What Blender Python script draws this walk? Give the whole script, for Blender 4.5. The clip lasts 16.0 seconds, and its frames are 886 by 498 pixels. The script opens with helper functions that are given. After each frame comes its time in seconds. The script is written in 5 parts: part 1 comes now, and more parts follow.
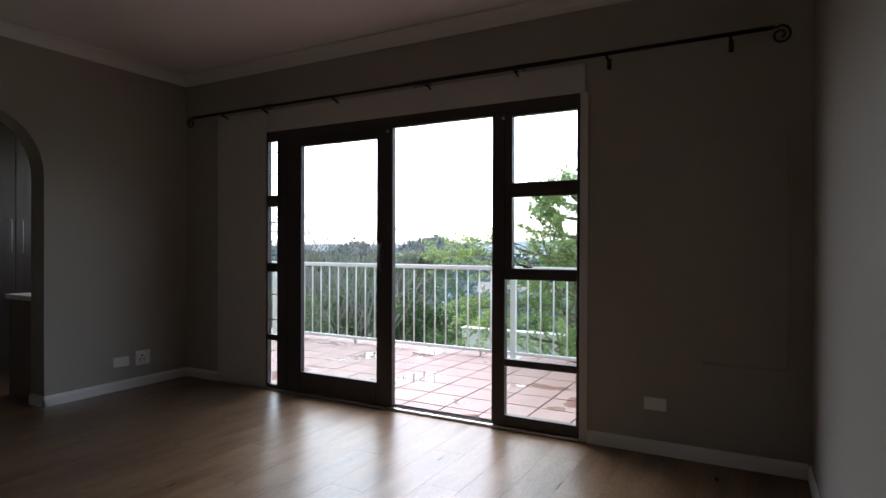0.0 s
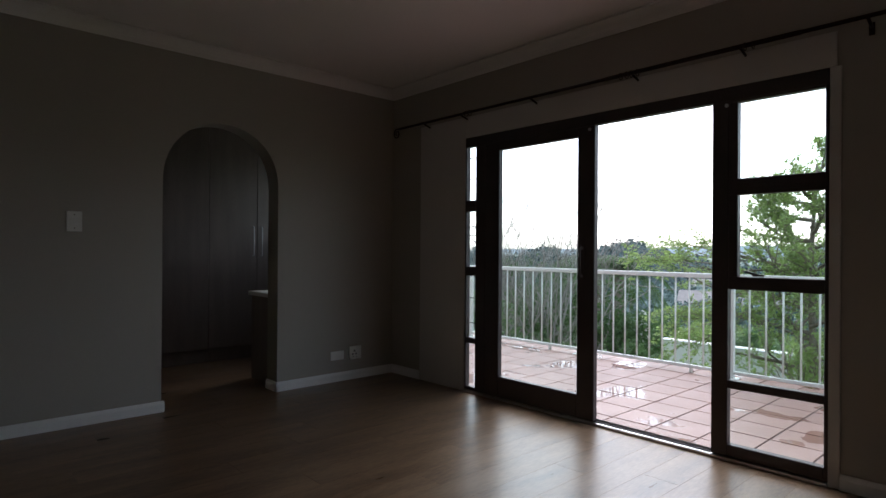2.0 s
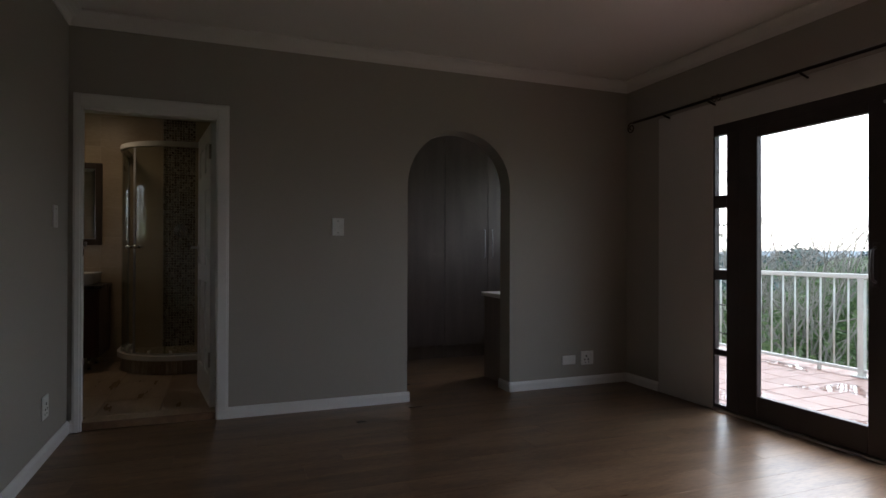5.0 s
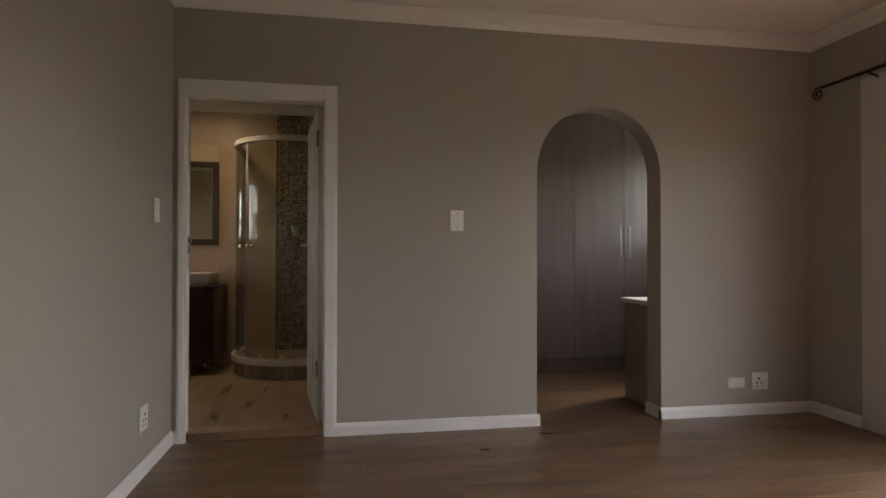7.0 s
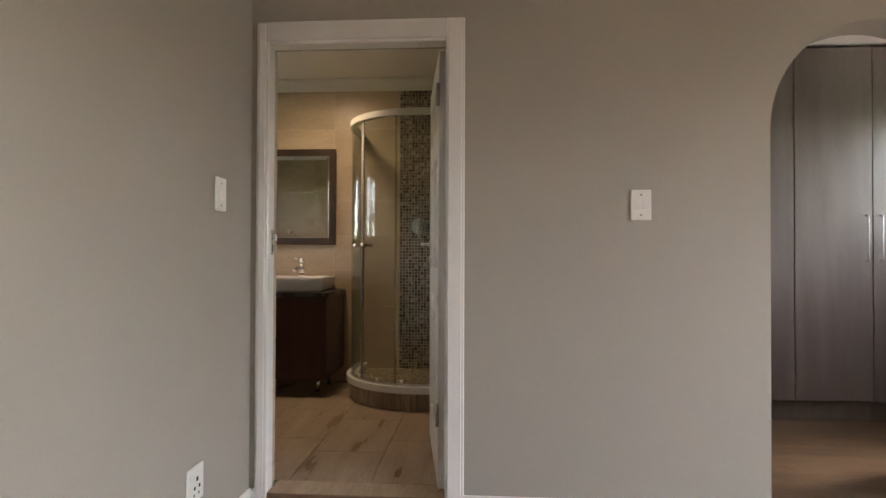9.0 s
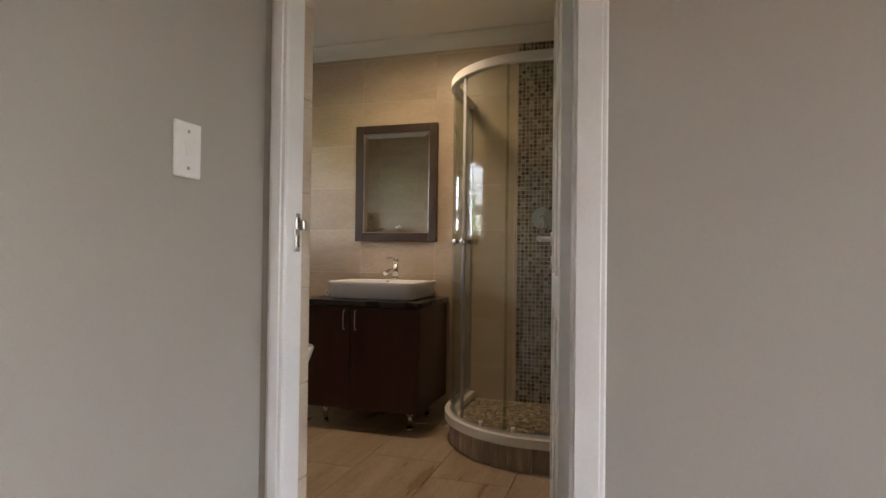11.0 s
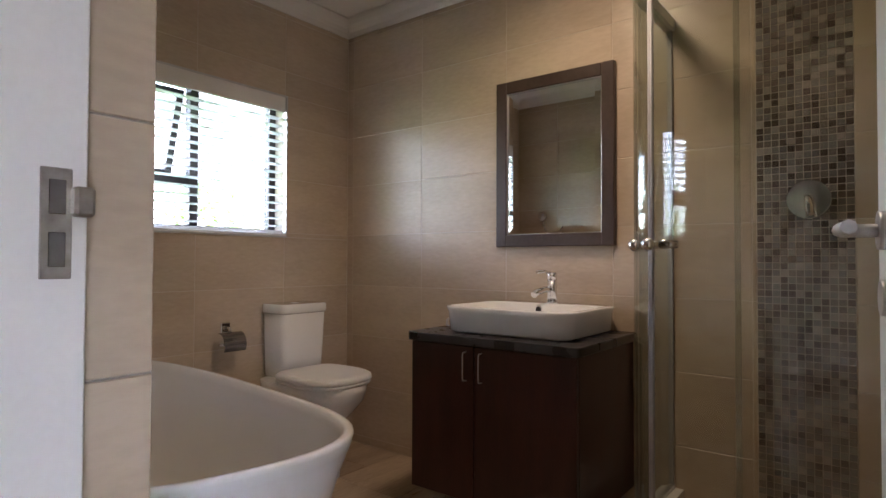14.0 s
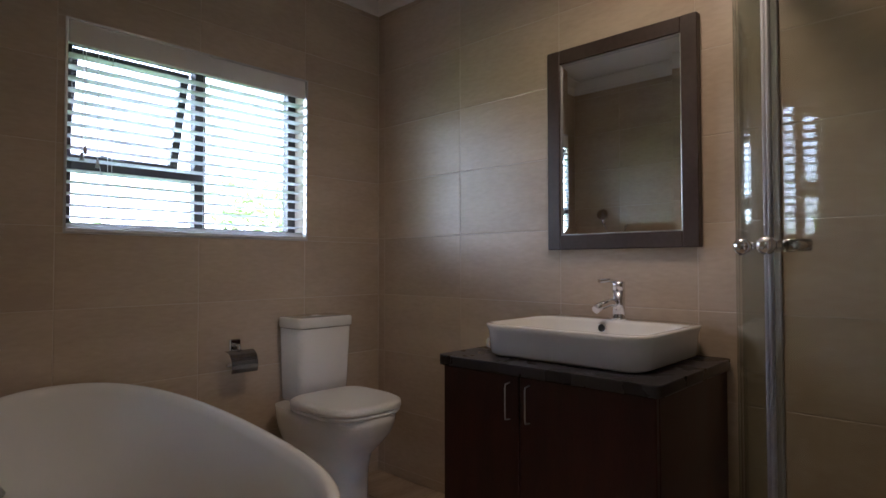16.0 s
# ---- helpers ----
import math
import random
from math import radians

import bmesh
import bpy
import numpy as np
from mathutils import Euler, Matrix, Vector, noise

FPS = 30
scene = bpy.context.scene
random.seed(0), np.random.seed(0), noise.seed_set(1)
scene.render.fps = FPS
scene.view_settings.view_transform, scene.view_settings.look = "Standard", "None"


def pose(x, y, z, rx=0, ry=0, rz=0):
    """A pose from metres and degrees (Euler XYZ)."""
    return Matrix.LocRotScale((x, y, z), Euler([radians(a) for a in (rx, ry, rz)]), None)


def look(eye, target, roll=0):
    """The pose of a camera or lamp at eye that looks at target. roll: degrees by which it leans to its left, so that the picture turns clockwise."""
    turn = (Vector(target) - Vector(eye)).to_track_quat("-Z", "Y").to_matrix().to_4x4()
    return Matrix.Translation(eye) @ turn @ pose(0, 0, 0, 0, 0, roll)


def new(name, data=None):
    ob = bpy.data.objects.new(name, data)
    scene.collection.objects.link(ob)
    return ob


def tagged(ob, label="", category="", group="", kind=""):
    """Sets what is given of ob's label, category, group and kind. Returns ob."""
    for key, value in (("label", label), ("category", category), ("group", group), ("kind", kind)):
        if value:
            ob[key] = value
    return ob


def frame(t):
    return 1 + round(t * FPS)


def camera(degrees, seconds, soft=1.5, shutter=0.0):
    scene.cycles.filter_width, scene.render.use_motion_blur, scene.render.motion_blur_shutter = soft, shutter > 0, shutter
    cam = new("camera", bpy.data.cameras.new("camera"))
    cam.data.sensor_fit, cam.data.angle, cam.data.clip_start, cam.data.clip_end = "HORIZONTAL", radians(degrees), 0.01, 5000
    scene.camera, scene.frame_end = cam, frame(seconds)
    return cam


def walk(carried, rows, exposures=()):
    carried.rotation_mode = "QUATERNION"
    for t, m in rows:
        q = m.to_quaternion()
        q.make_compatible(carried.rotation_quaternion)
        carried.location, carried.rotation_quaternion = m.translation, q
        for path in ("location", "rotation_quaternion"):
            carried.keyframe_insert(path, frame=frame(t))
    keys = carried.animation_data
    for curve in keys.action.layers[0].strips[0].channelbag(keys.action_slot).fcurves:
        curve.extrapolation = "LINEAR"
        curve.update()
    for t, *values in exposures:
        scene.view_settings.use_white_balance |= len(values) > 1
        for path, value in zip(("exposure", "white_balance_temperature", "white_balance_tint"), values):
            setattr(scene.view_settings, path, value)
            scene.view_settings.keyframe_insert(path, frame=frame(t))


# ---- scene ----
cam = camera(75.0, 16.0)
PATH = [
    (0, (0.409, 0.033, 1.136), (-0.555, 1.785, 1.126), 0.2),
    (0.5, (0.341, 0.039, 1.148), (-0.703, 1.744, 1.139), 0.2),
    (1, (0.302, 0.062, 1.162), (-0.875, 1.679, 1.154), 0.1),
    (1.5, (0.303, 0.082, 1.149), (-1.042, 1.562, 1.146), 0.3),
    (2, (0.284, 0.096, 1.133), (-1.191, 1.447, 1.136), 0.4),
    (2.5, (0.264, 0.078, 1.125), (-1.303, 1.321, 1.134), 0.3),
    (3, (0.248, 0.068, 1.122), (-1.397, 1.205, 1.131), 0.3),
    (3.5, (0.231, 0.049, 1.119), (-1.478, 1.088, 1.13), 0.4),
    (4, (0.217, 0.056, 1.122), (-1.552, 0.989, 1.131), 0.3),
    (4.5, (0.184, 0.057, 1.132), (-1.636, 0.886, 1.136), 0.2),
    (5, (0.164, 0.066, 1.123), (-1.705, 0.78, 1.132), 0.2),
    (5.2, (0.158, 0.079, 1.122), (-1.728, 0.745, 1.131), 0.1),
    (7.5, (-0.705, 0.156, 1.075), (-2.693, 0.381, 1.099), 0.3),
    (8, (-0.967, 0.184, 1.08), (-2.965, 0.263, 1.103), 0.4),
    (8.5, (-1.24, 0.193, 1.067), (-3.24, 0.163, 1.092), 0.3),
    (9, (-1.525, 0.179, 1.08), (-3.52, 0.046, 1.106), 0.2),
    (11.5, (-2.843, 0.116, 1.077), (-4.705, -0.613, 1.109), 0.5),
    (12, (-3.105, 0.084, 1.082), (-4.901, -0.794, 1.123), 0.1),
    (12.5, (-3.322, 0.037, 1.082), (-5.057, -0.957, 1.118), 0.0),
    (13, (-3.537, 0.002, 1.111), (-5.204, -1.103, 1.139), 0.2),
    (13.5, (-3.692, -0.058, 1.098), (-5.317, -1.222, 1.139), 0.3),
    (14, (-3.828, -0.106, 1.105), (-5.411, -1.328, 1.147), 0.2),
    (14.5, (-3.966, -0.151, 1.123), (-5.501, -1.432, 1.159), 0.0),
    (15, (-4.069, -0.213, 1.128), (-5.578, -1.525, 1.169), -0.0),
    (15.5, (-4.153, -0.279, 1.14), (-5.637, -1.619, 1.186), -0.0),
    (16, (-4.219, -0.335, 1.119), (-5.678, -1.702, 1.171), -0.1),
]

# white balance and exposure of the filming camera
EXPOSURES = [(0.0, 2.12, 5950, 12), (1.0, 1.99, 5900, 12), (2.0, 1.63, 5950, 10), (3.0, 1.38, 5950, 10), (3.5, 1.47, 6000, 11), (5.2, 2.30, 6200, 15), (7.3, 3.94, 7150, 20), (8.5, 4.45, 6950, 18), (9.2, 4.85, 6750, 17),
             (11.3, 4.97, 6500, 18), (12.7, 5.08, 6300, 21), (13.5, 5.12, 6050, 21), (14.5, 4.95, 5700, 22), (16.0, 4.45, 5450, 21)]
walk(cam, [(t, look(eye, target, roll)) for t, eye, target, roll in PATH], EXPOSURES)

# ---- plan, metres ----
WX, EX, NY, SY, CZ = -3.978, 0.635, 3.368, -0.824, 2.595      # bedroom
BX, BE, BS, BN, BZ, BC = -6.215, -4.15, -2.674, 0.06, 0.045, 2.525  # bathroom
DX = -5.50                                                    # wardrobe fronts
DY0, DY1, DTOP = -0.755, 0.035, 2.01                          # bathroom doorway
AY0, AY1, ASPR, ATOP = 1.363, 2.224, 1.60, 2.055              # arch
GX0, GX1, GTOP = -3.02, -0.515, 2.03                          # glazed opening
RY, PZ = 5.62, -0.03                                          # railing line, terrace level

# ---- world and light ----
SUN_TURN = -35.0
world = bpy.data.worlds.new("overcast_sky")
scene.world = world
world.use_nodes = True
wn, wl = world.node_tree.nodes, world.node_tree.links
sky = wn.new("ShaderNodeTexSky")
sky.sky_type = 'NISHITA'
sky.sun_disc = False
sky.sun_elevation, sky.sun_rotation = radians(48), radians(SUN_TURN)
sky.air_density, sky.dust_density, sky.ozone_density = 1.0, 1.5, 1.0
grey = wn.new("ShaderNodeHueSaturation")
grey.inputs["Saturation"].default_value = 0.40
wl.new(sky.outputs[0], grey.inputs["Color"])
wl.new(grey.outputs[0], wn["Background"].inputs["Color"])
wn["Background"].inputs["Strength"].default_value = 0.15
sun_data = bpy.data.lights.new("sun", 'SUN')
sun_data.energy, sun_data.angle, sun_data.color = 0.5, radians(40), (1.0, 0.97, 0.93)
sun = new("sun", sun_data)
sun.matrix_world = look((-4, 14, 20), (-4 - 20 * math.sin(radians(SUN_TURN)), 14 - 20 * math.cos(radians(SUN_TURN)), 20 - 22.2))

# ---- materials ----
def material(name, c1, c2=None, rough=0.5, metal=0.0, scale=6.0, fine=80.0, bump=0.05, stretch=(1, 1, 1), per_object=0.0,
             rough_var=0.08, island=0.0, coat=0.0, transmission=0.0, ior=1.45, wave=0.0, spec=0.5):
    m = bpy.data.materials.new(name)
    m.use_nodes = True
    n, l = m.node_tree.nodes, m.node_tree.links
    b = n["Principled BSDF"]
    c2 = c2 or tuple(v * 0.85 for v in c1)
    co = n.new("ShaderNodeTexCoord")
    mp = n.new("ShaderNodeMapping")
    mp.inputs["Scale"].default_value = stretch
    src = co.outputs["Object"]
    if per_object:
        info = n.new("ShaderNodeObjectInfo")
        off = n.new("ShaderNodeVectorMath")
        off.operation = 'SCALE'
        off.inputs[0].default_value = (37.0, 91.0, 53.0)
        l.new(info.outputs["Random"], off.inputs["Scale"])
        add = n.new("ShaderNodeVectorMath")
        l.new(co.outputs["Object"], add.inputs[0])
        l.new(off.outputs[0], add.inputs[1])
        src = add.outputs[0]
    l.new(src, mp.inputs["Vector"])
    big = n.new("ShaderNodeTexNoise")
    big.inputs["Scale"].default_value, big.inputs["Detail"].default_value = scale, 5.0
    l.new(mp.outputs[0], big.inputs["Vector"])
    tiny = n.new("ShaderNodeTexNoise")
    tiny.inputs["Scale"].default_value, tiny.inputs["Detail"].default_value = fine, 3.0
    l.new(mp.outputs[0], tiny.inputs["Vector"])
    both = n.new("ShaderNodeMath")
    both.operation = 'MULTIPLY_ADD'
    both.inputs[1].default_value = 0.35
    l.new(tiny.outputs["Fac"], both.inputs[0])
    sc = n.new("ShaderNodeMath")
    sc.operation = 'MULTIPLY'
    sc.inputs[1].default_value = 0.65
    l.new(big.outputs["Fac"], sc.inputs[0])
    l.new(sc.outputs[0], both.inputs[2])
    ramp = n.new("ShaderNodeValToRGB")
    ramp.color_ramp.elements[0].position, ramp.color_ramp.elements[1].position = 0.36, 0.64
    ramp.color_ramp.elements[0].color, ramp.color_ramp.elements[1].color = (*c2, 1), (*c1, 1)
    l.new(both.outputs[0], ramp.inputs[0])
    col = ramp.outputs[0]
    for amount, kind, out in ((per_object, "ShaderNodeObjectInfo", "Random"), (island, "ShaderNodeNewGeometry", "Random Per Island")):
        if amount:
            g = n.new(kind)
            mr = n.new("ShaderNodeMapRange")
            mr.inputs[3].default_value, mr.inputs[4].default_value = 1 - amount, 1 + amount
            l.new(g.outputs[out], mr.inputs[0])
            hsv = n.new("ShaderNodeHueSaturation")
            l.new(col, hsv.inputs["Color"])
            l.new(mr.outputs[0], hsv.inputs["Value"])
            col = hsv.outputs[0]
    l.new(col, b.inputs["Base Color"])
    rr = n.new("ShaderNodeMapRange")
    rr.inputs[3].default_value, rr.inputs[4].default_value = max(rough - rough_var, 0.02), min(rough + rough_var, 1)
    l.new(big.outputs["Fac"], rr.inputs[0])
    l.new(rr.outputs[0], b.inputs["Roughness"])
    b.inputs["Metallic"].default_value = metal
    b.inputs["IOR"].default_value = ior
    b.inputs["Specular IOR Level"].default_value = spec
    if coat:
        b.inputs["Coat Weight"].default_value = coat
        b.inputs["Coat Roughness"].default_value = 0.08
    if transmission:
        b.inputs["Transmission Weight"].default_value = transmission
    if bump:
        bp = n.new("ShaderNodeBump")
        bp.inputs["Strength"].default_value, bp.inputs["Distance"].default_value = bump, 0.004
        l.new(both.outputs[0], bp.inputs["Height"])
        l.new(bp.outputs[0], b.inputs["Normal"])
    return m


def pane_material(name, tint, gloss=0.035):
    """Thin clear glass: light passes straight, with a Fresnel gloss."""
    m = bpy.data.materials.new(name)
    m.use_nodes = True
    n, l = m.node_tree.nodes, m.node_tree.links
    n.remove(n["Principled BSDF"])
    tr, gl, fr, pw, ma, mx = (n.new(k) for k in ("ShaderNodeBsdfTransparent", "ShaderNodeBsdfGlossy", "ShaderNodeLayerWeight", "ShaderNodeMath", "ShaderNodeMath", "ShaderNodeMixShader"))
    tr.inputs[0].default_value = (*tint, 1)
    gl.inputs["Roughness"].default_value = 0.01
    fr.inputs[0].default_value = 0.5
    pw.operation, ma.operation = 'POWER', 'MULTIPLY_ADD'
    pw.inputs[1].default_value = 5.0
    ma.inputs[1].default_value, ma.inputs[2].default_value = 0.55, gloss
    l.new(fr.outputs["Facing"], pw.inputs[0])
    l.new(pw.outputs[0], ma.inputs[0])
    l.new(ma.outputs[0], mx.inputs[0])
    l.new(tr.outputs[0], mx.inputs[1])
    l.new(gl.outputs[0], mx.inputs[2])
    l.new(mx.outputs[0], n["Material Output"].inputs["Surface"])
    return m


def glow_material(name, colour, strength):
    m = bpy.data.materials.new(name)
    m.use_nodes = True
    b = m.node_tree.nodes["Principled BSDF"]
    b.inputs["Base Color"].default_value = (*colour, 1)
    b.inputs["Emission Color"].default_value = (*colour, 1)
    b.inputs["Emission Strength"].default_value = strength
    return m


PAINT = material("grey_beige_wall_paint", (0.39, 0.362, 0.315), (0.37, 0.342, 0.297), 0.62, scale=1.3, fine=160, bump=0.03)
PATCH = material("pale_wall_paint", (0.62, 0.60, 0.57), (0.58, 0.56, 0.53), 0.6, scale=1.5, fine=160, bump=0.10)
WHITE = material("white_ceiling_paint", (0.80, 0.78, 0.75), (0.77, 0.75, 0.72), 0.75, scale=1.0, fine=120, bump=0.08)
TRIM = material("white_gloss_paint", (0.79, 0.78, 0.76), (0.74, 0.73, 0.71), 0.32, scale=5, fine=90, bump=0.04)
LAMINATE = material("oak_laminate", (0.262, 0.164, 0.094), (0.108, 0.060, 0.032), 0.31, scale=1.8, fine=22, bump=0.02,
                    stretch=(5.0, 0.9, 1.0), per_object=0.09, rough_var=0.08, ior=1.5)
SUBFLOOR = material("dark_joint", (0.07, 0.05, 0.035), None, 0.8)
ALU = material("dark_bronze_aluminium", (0.075, 0.062, 0.062), (0.055, 0.046, 0.047), 0.42, 0.15, scale=4, fine=120, bump=0.02)
STEEL = material("satin_aluminium", (0.62, 0.62, 0.62), None, 0.33, 0.9, scale=10, fine=200, bump=0.02)
CHROME = material("chrome", (0.80, 0.80, 0.81), (0.76, 0.76, 0.77), 0.07, 1.0, scale=6, bump=0.0, rough_var=0.03)
GLASS = pane_material("clear_glass", (0.93, 0.96, 0.95))
SHOWER_GLASS = pane_material("shower_glass", (0.85, 0.875, 0.85), 0.03)
TERRACOTTA = material("wet_pink_terrace_tile", (0.31, 0.180, 0.150), (0.235, 0.128, 0.104), 0.42, scale=3.0, fine=45, bump=0.05, per_object=0.08, rough_var=0.08)


def wet(m, scale, dry, level):
    """Standing water in patches that run over the joints of the tiles."""
    n, l = m.node_tree.nodes, m.node_tree.links
    b = n["Principled BSDF"]
    g = n.new("ShaderNodeNewGeometry")
    t = n.new("ShaderNodeTexNoise")
    t.inputs["Scale"].default_value, t.inputs["Detail"].default_value = scale, 4.0
    l.new(g.outputs["Position"], t.inputs["Vector"])
    w = n.new("ShaderNodeMapRange")
    w.inputs[1].default_value, w.inputs[2].default_value = level, level + 0.025
    w.inputs[3].default_value, w.inputs[4].default_value = dry, 0.02
    l.new(t.outputs["Fac"], w.inputs[0])
    l.new(w.outputs[0], b.inputs["Roughness"])
    for k in n:
        if k.bl_idname == "ShaderNodeBump":
            s = n.new("ShaderNodeMapRange")
            s.inputs[1].default_value, s.inputs[2].default_value = level, level + 0.025
            s.inputs[3].default_value, s.inputs[4].default_value = 0.05, 0.0
            l.new(t.outputs["Fac"], s.inputs[0])
            l.new(s.outputs[0], k.inputs["Strength"])


wet(TERRACOTTA, 1.9, 0.46, 0.575)
GROUT = material("dark_grout", (0.10, 0.075, 0.065), None, 0.7)
RAILPAINT = material("white_rail_paint", (0.78, 0.80, 0.77), (0.70, 0.72, 0.69), 0.38, scale=8, bump=0.05)
WALLTILE = material("beige_stone_tile", (0.56, 0.46, 0.345), (0.455, 0.362, 0.265), 0.33, scale=2.0, fine=24, bump=0.02,
                    stretch=(1, 1, 3.2), per_object=0.05, rough_var=0.06)
TILEGROUT = material("pale_grout", (0.65, 0.565, 0.46), None, 0.8)
FLOORTILE = material("wood_look_tile", (0.51, 0.415, 0.31), (0.32, 0.235, 0.155), 0.30, scale=1.5, fine=18, bump=0.03,
                     stretch=(1.0, 6.0, 1.0), per_object=0.08)
CURBTILE = material("striped_curb_tile", (0.44, 0.36, 0.28), (0.22, 0.15, 0.10), 0.35, scale=3.0, fine=20, bump=0.03, stretch=(3, 3, 0.6), per_object=0.3)
CERAMIC = material("white_ceramic", (0.80, 0.79, 0.76), (0.78, 0.77, 0.74), 0.10, scale=2, bump=0.0, rough_var=0.03, coat=0.4)
ACRYLIC = material("white_acrylic", (0.80, 0.79, 0.77), (0.78, 0.77, 0.75), 0.16, scale=2, bump=0.0, rough_var=0.03)
MAHOGANY = material("dark_mahogany", (0.050, 0.014, 0.011), (0.028, 0.008, 0.007), 0.32, scale=3, fine=30, bump=0.03, stretch=(5, 5, 0.7))
SLATE = material("dark_counter", (0.030, 0.027, 0.029), (0.016, 0.014, 0.015), 0.28, scale=12, fine=200, bump=0.03)
ESPRESSO = material("espresso_frame", (0.075, 0.055, 0.045), (0.05, 0.036, 0.03), 0.35, scale=5, fine=60, bump=0.03)
# chrome with a darkened colour; on the roll flap it paints a dark reflection
DARK_CHROME = material("darkened_chrome", (0.30, 0.29, 0.29), (0.24, 0.23, 0.23), 0.12, 1.0, scale=6, bump=0.0, rough_var=0.03)
MIRROR = material("mirror", (0.88, 0.89, 0.88), (0.87, 0.88, 0.87), 0.02, 1.0, bump=0.0, rough_var=0.0)
WARDROBE = material("dark_wardrobe_laminate", (0.20, 0.168, 0.148), (0.155, 0.128, 0.112), 0.33, scale=2.5, fine=36, bump=0.03, stretch=(5, 5, 0.6))
CABINET = material("brown_cabinet_side", (0.27, 0.225, 0.20), (0.21, 0.175, 0.155), 0.4, scale=3, fine=30, bump=0.03, stretch=(5, 5, 0.6))
IRON = material("black_brown_iron", (0.035, 0.02, 0.015), (0.018, 0.011, 0.009), 0.45, 0.5, scale=20, bump=0.1)
PLASTIC = material("white_plastic", (0.80, 0.79, 0.76), (0.77, 0.76, 0.73), 0.35, scale=20, bump=0.0)
HOLE = material("black_hole", (0.01, 0.01, 0.01), None, 0.6)
BLIND = material("white_blind_slat", (0.86, 0.86, 0.85), (0.83, 0.83, 0.82), 0.4, scale=10, bump=0.02)


def let_light_through(m, colour, share):
    """Thin plastic that passes some light, scattered."""
    n, l = m.node_tree.nodes, m.node_tree.links
    t, x = n.new("ShaderNodeBsdfTranslucent"), n.new("ShaderNodeMixShader")
    t.inputs[0].default_value = (*colour, 1)
    x.inputs[0].default_value = share
    l.new(n["Principled BSDF"].outputs[0], x.inputs[1])
    l.new(t.outputs[0], x.inputs[2])
    l.new(x.outputs[0], n["Material Output"].inputs["Surface"])


let_light_through(BLIND, (0.88, 0.89, 0.89), 0.50)
SEAL = material("clear_grey_seal", (0.42, 0.42, 0.44), (0.36, 0.36, 0.38), 0.50, scale=8, bump=0.0)
BRASS = material("worn_steel", (0.45, 0.42, 0.38), (0.30, 0.27, 0.24), 0.35, 0.9, scale=20, bump=0.05)
GRASS = material("wet_grass", (0.10, 0.20, 0.045), (0.05, 0.11, 0.025), 0.8, scale=0.6, fine=12, bump=0.3)


def far_haze(m, colour, y0, y1):
    """Distance haze painted into the ground: its colour fades to grey-green from y0 to y1."""
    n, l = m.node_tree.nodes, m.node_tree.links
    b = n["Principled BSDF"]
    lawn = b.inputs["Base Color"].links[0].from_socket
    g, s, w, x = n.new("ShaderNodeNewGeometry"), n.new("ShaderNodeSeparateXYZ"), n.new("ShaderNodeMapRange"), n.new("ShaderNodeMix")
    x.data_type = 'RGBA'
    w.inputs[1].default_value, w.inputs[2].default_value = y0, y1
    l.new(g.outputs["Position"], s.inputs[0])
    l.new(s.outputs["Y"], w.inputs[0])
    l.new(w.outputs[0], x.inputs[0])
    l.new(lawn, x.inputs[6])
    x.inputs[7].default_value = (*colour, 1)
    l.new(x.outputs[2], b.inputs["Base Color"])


far_haze(GRASS, (0.115, 0.15, 0.12), 18.0, 40.0)
PALE_BARK = material("pale_grey_bark", (0.34, 0.315, 0.28), (0.24, 0.22, 0.195), 0.9, scale=10, fine=60, bump=0.3)
BARK = material("grey_bark", (0.25, 0.215, 0.18), (0.15, 0.125, 0.10), 0.9, scale=10, fine=60, bump=0.5)
LEAF_BRIGHT = material("fresh_green_leaf", (0.30, 0.40, 0.16), (0.17, 0.26, 0.095), 0.55, scale=2, fine=20, bump=0.0, island=0.45)
LEAF_DARK = material("dark_green_leaf", (0.115, 0.185, 0.080), (0.062, 0.110, 0.048), 0.6, scale=2, fine=20, bump=0.0, island=0.4)
LEAF_DULL = material("grey_green_leaf", (0.20, 0.265, 0.145), (0.115, 0.165, 0.09), 0.7, scale=2, fine=20, bump=0.0, island=0.4)
# valley woods: distance haze is put into the leaf colours
HAZE = material("haze_tinted_far_woods", (0.145, 0.195, 0.175), (0.085, 0.125, 0.115), 1.0, scale=0.03, fine=0.3, bump=0.0, island=0.35)
# pale blue-grey of the far hills is air haze given as base colour
HAZE_FAR = material("haze_tinted_far_hills", (0.34, 0.40, 0.44), (0.28, 0.34, 0.38), 1.0, scale=0.004, fine=0.05, bump=0.0)
for leaf_mat, leaf_colour in ((LEAF_BRIGHT, (0.34, 0.45, 0.13)), (LEAF_DARK, (0.10, 0.18, 0.05)), (LEAF_DULL, (0.18, 0.24, 0.10))):
    let_light_through(leaf_mat, leaf_colour, 0.38)
# hill woods, darker, also with the haze painted into the colour
HAZE_HILL = material("haze_tinted_hill_woods", (0.115, 0.155, 0.150), (0.062, 0.090, 0.088), 1.0, scale=0.05, fine=0.4, bump=0.0, island=0.45)
PLASTER = material("white_house_plaster", (0.70, 0.69, 0.66), (0.62, 0.61, 0.58), 0.8, scale=0.6, fine=8, bump=0.05)
ROOF = material("grey_roof", (0.24, 0.22, 0.21), (0.17, 0.155, 0.15), 0.7, scale=0.8, fine=10, bump=0.1)
DARKGLASS = material("dark_window", (0.03, 0.035, 0.04), None, 0.1, bump=0.0)
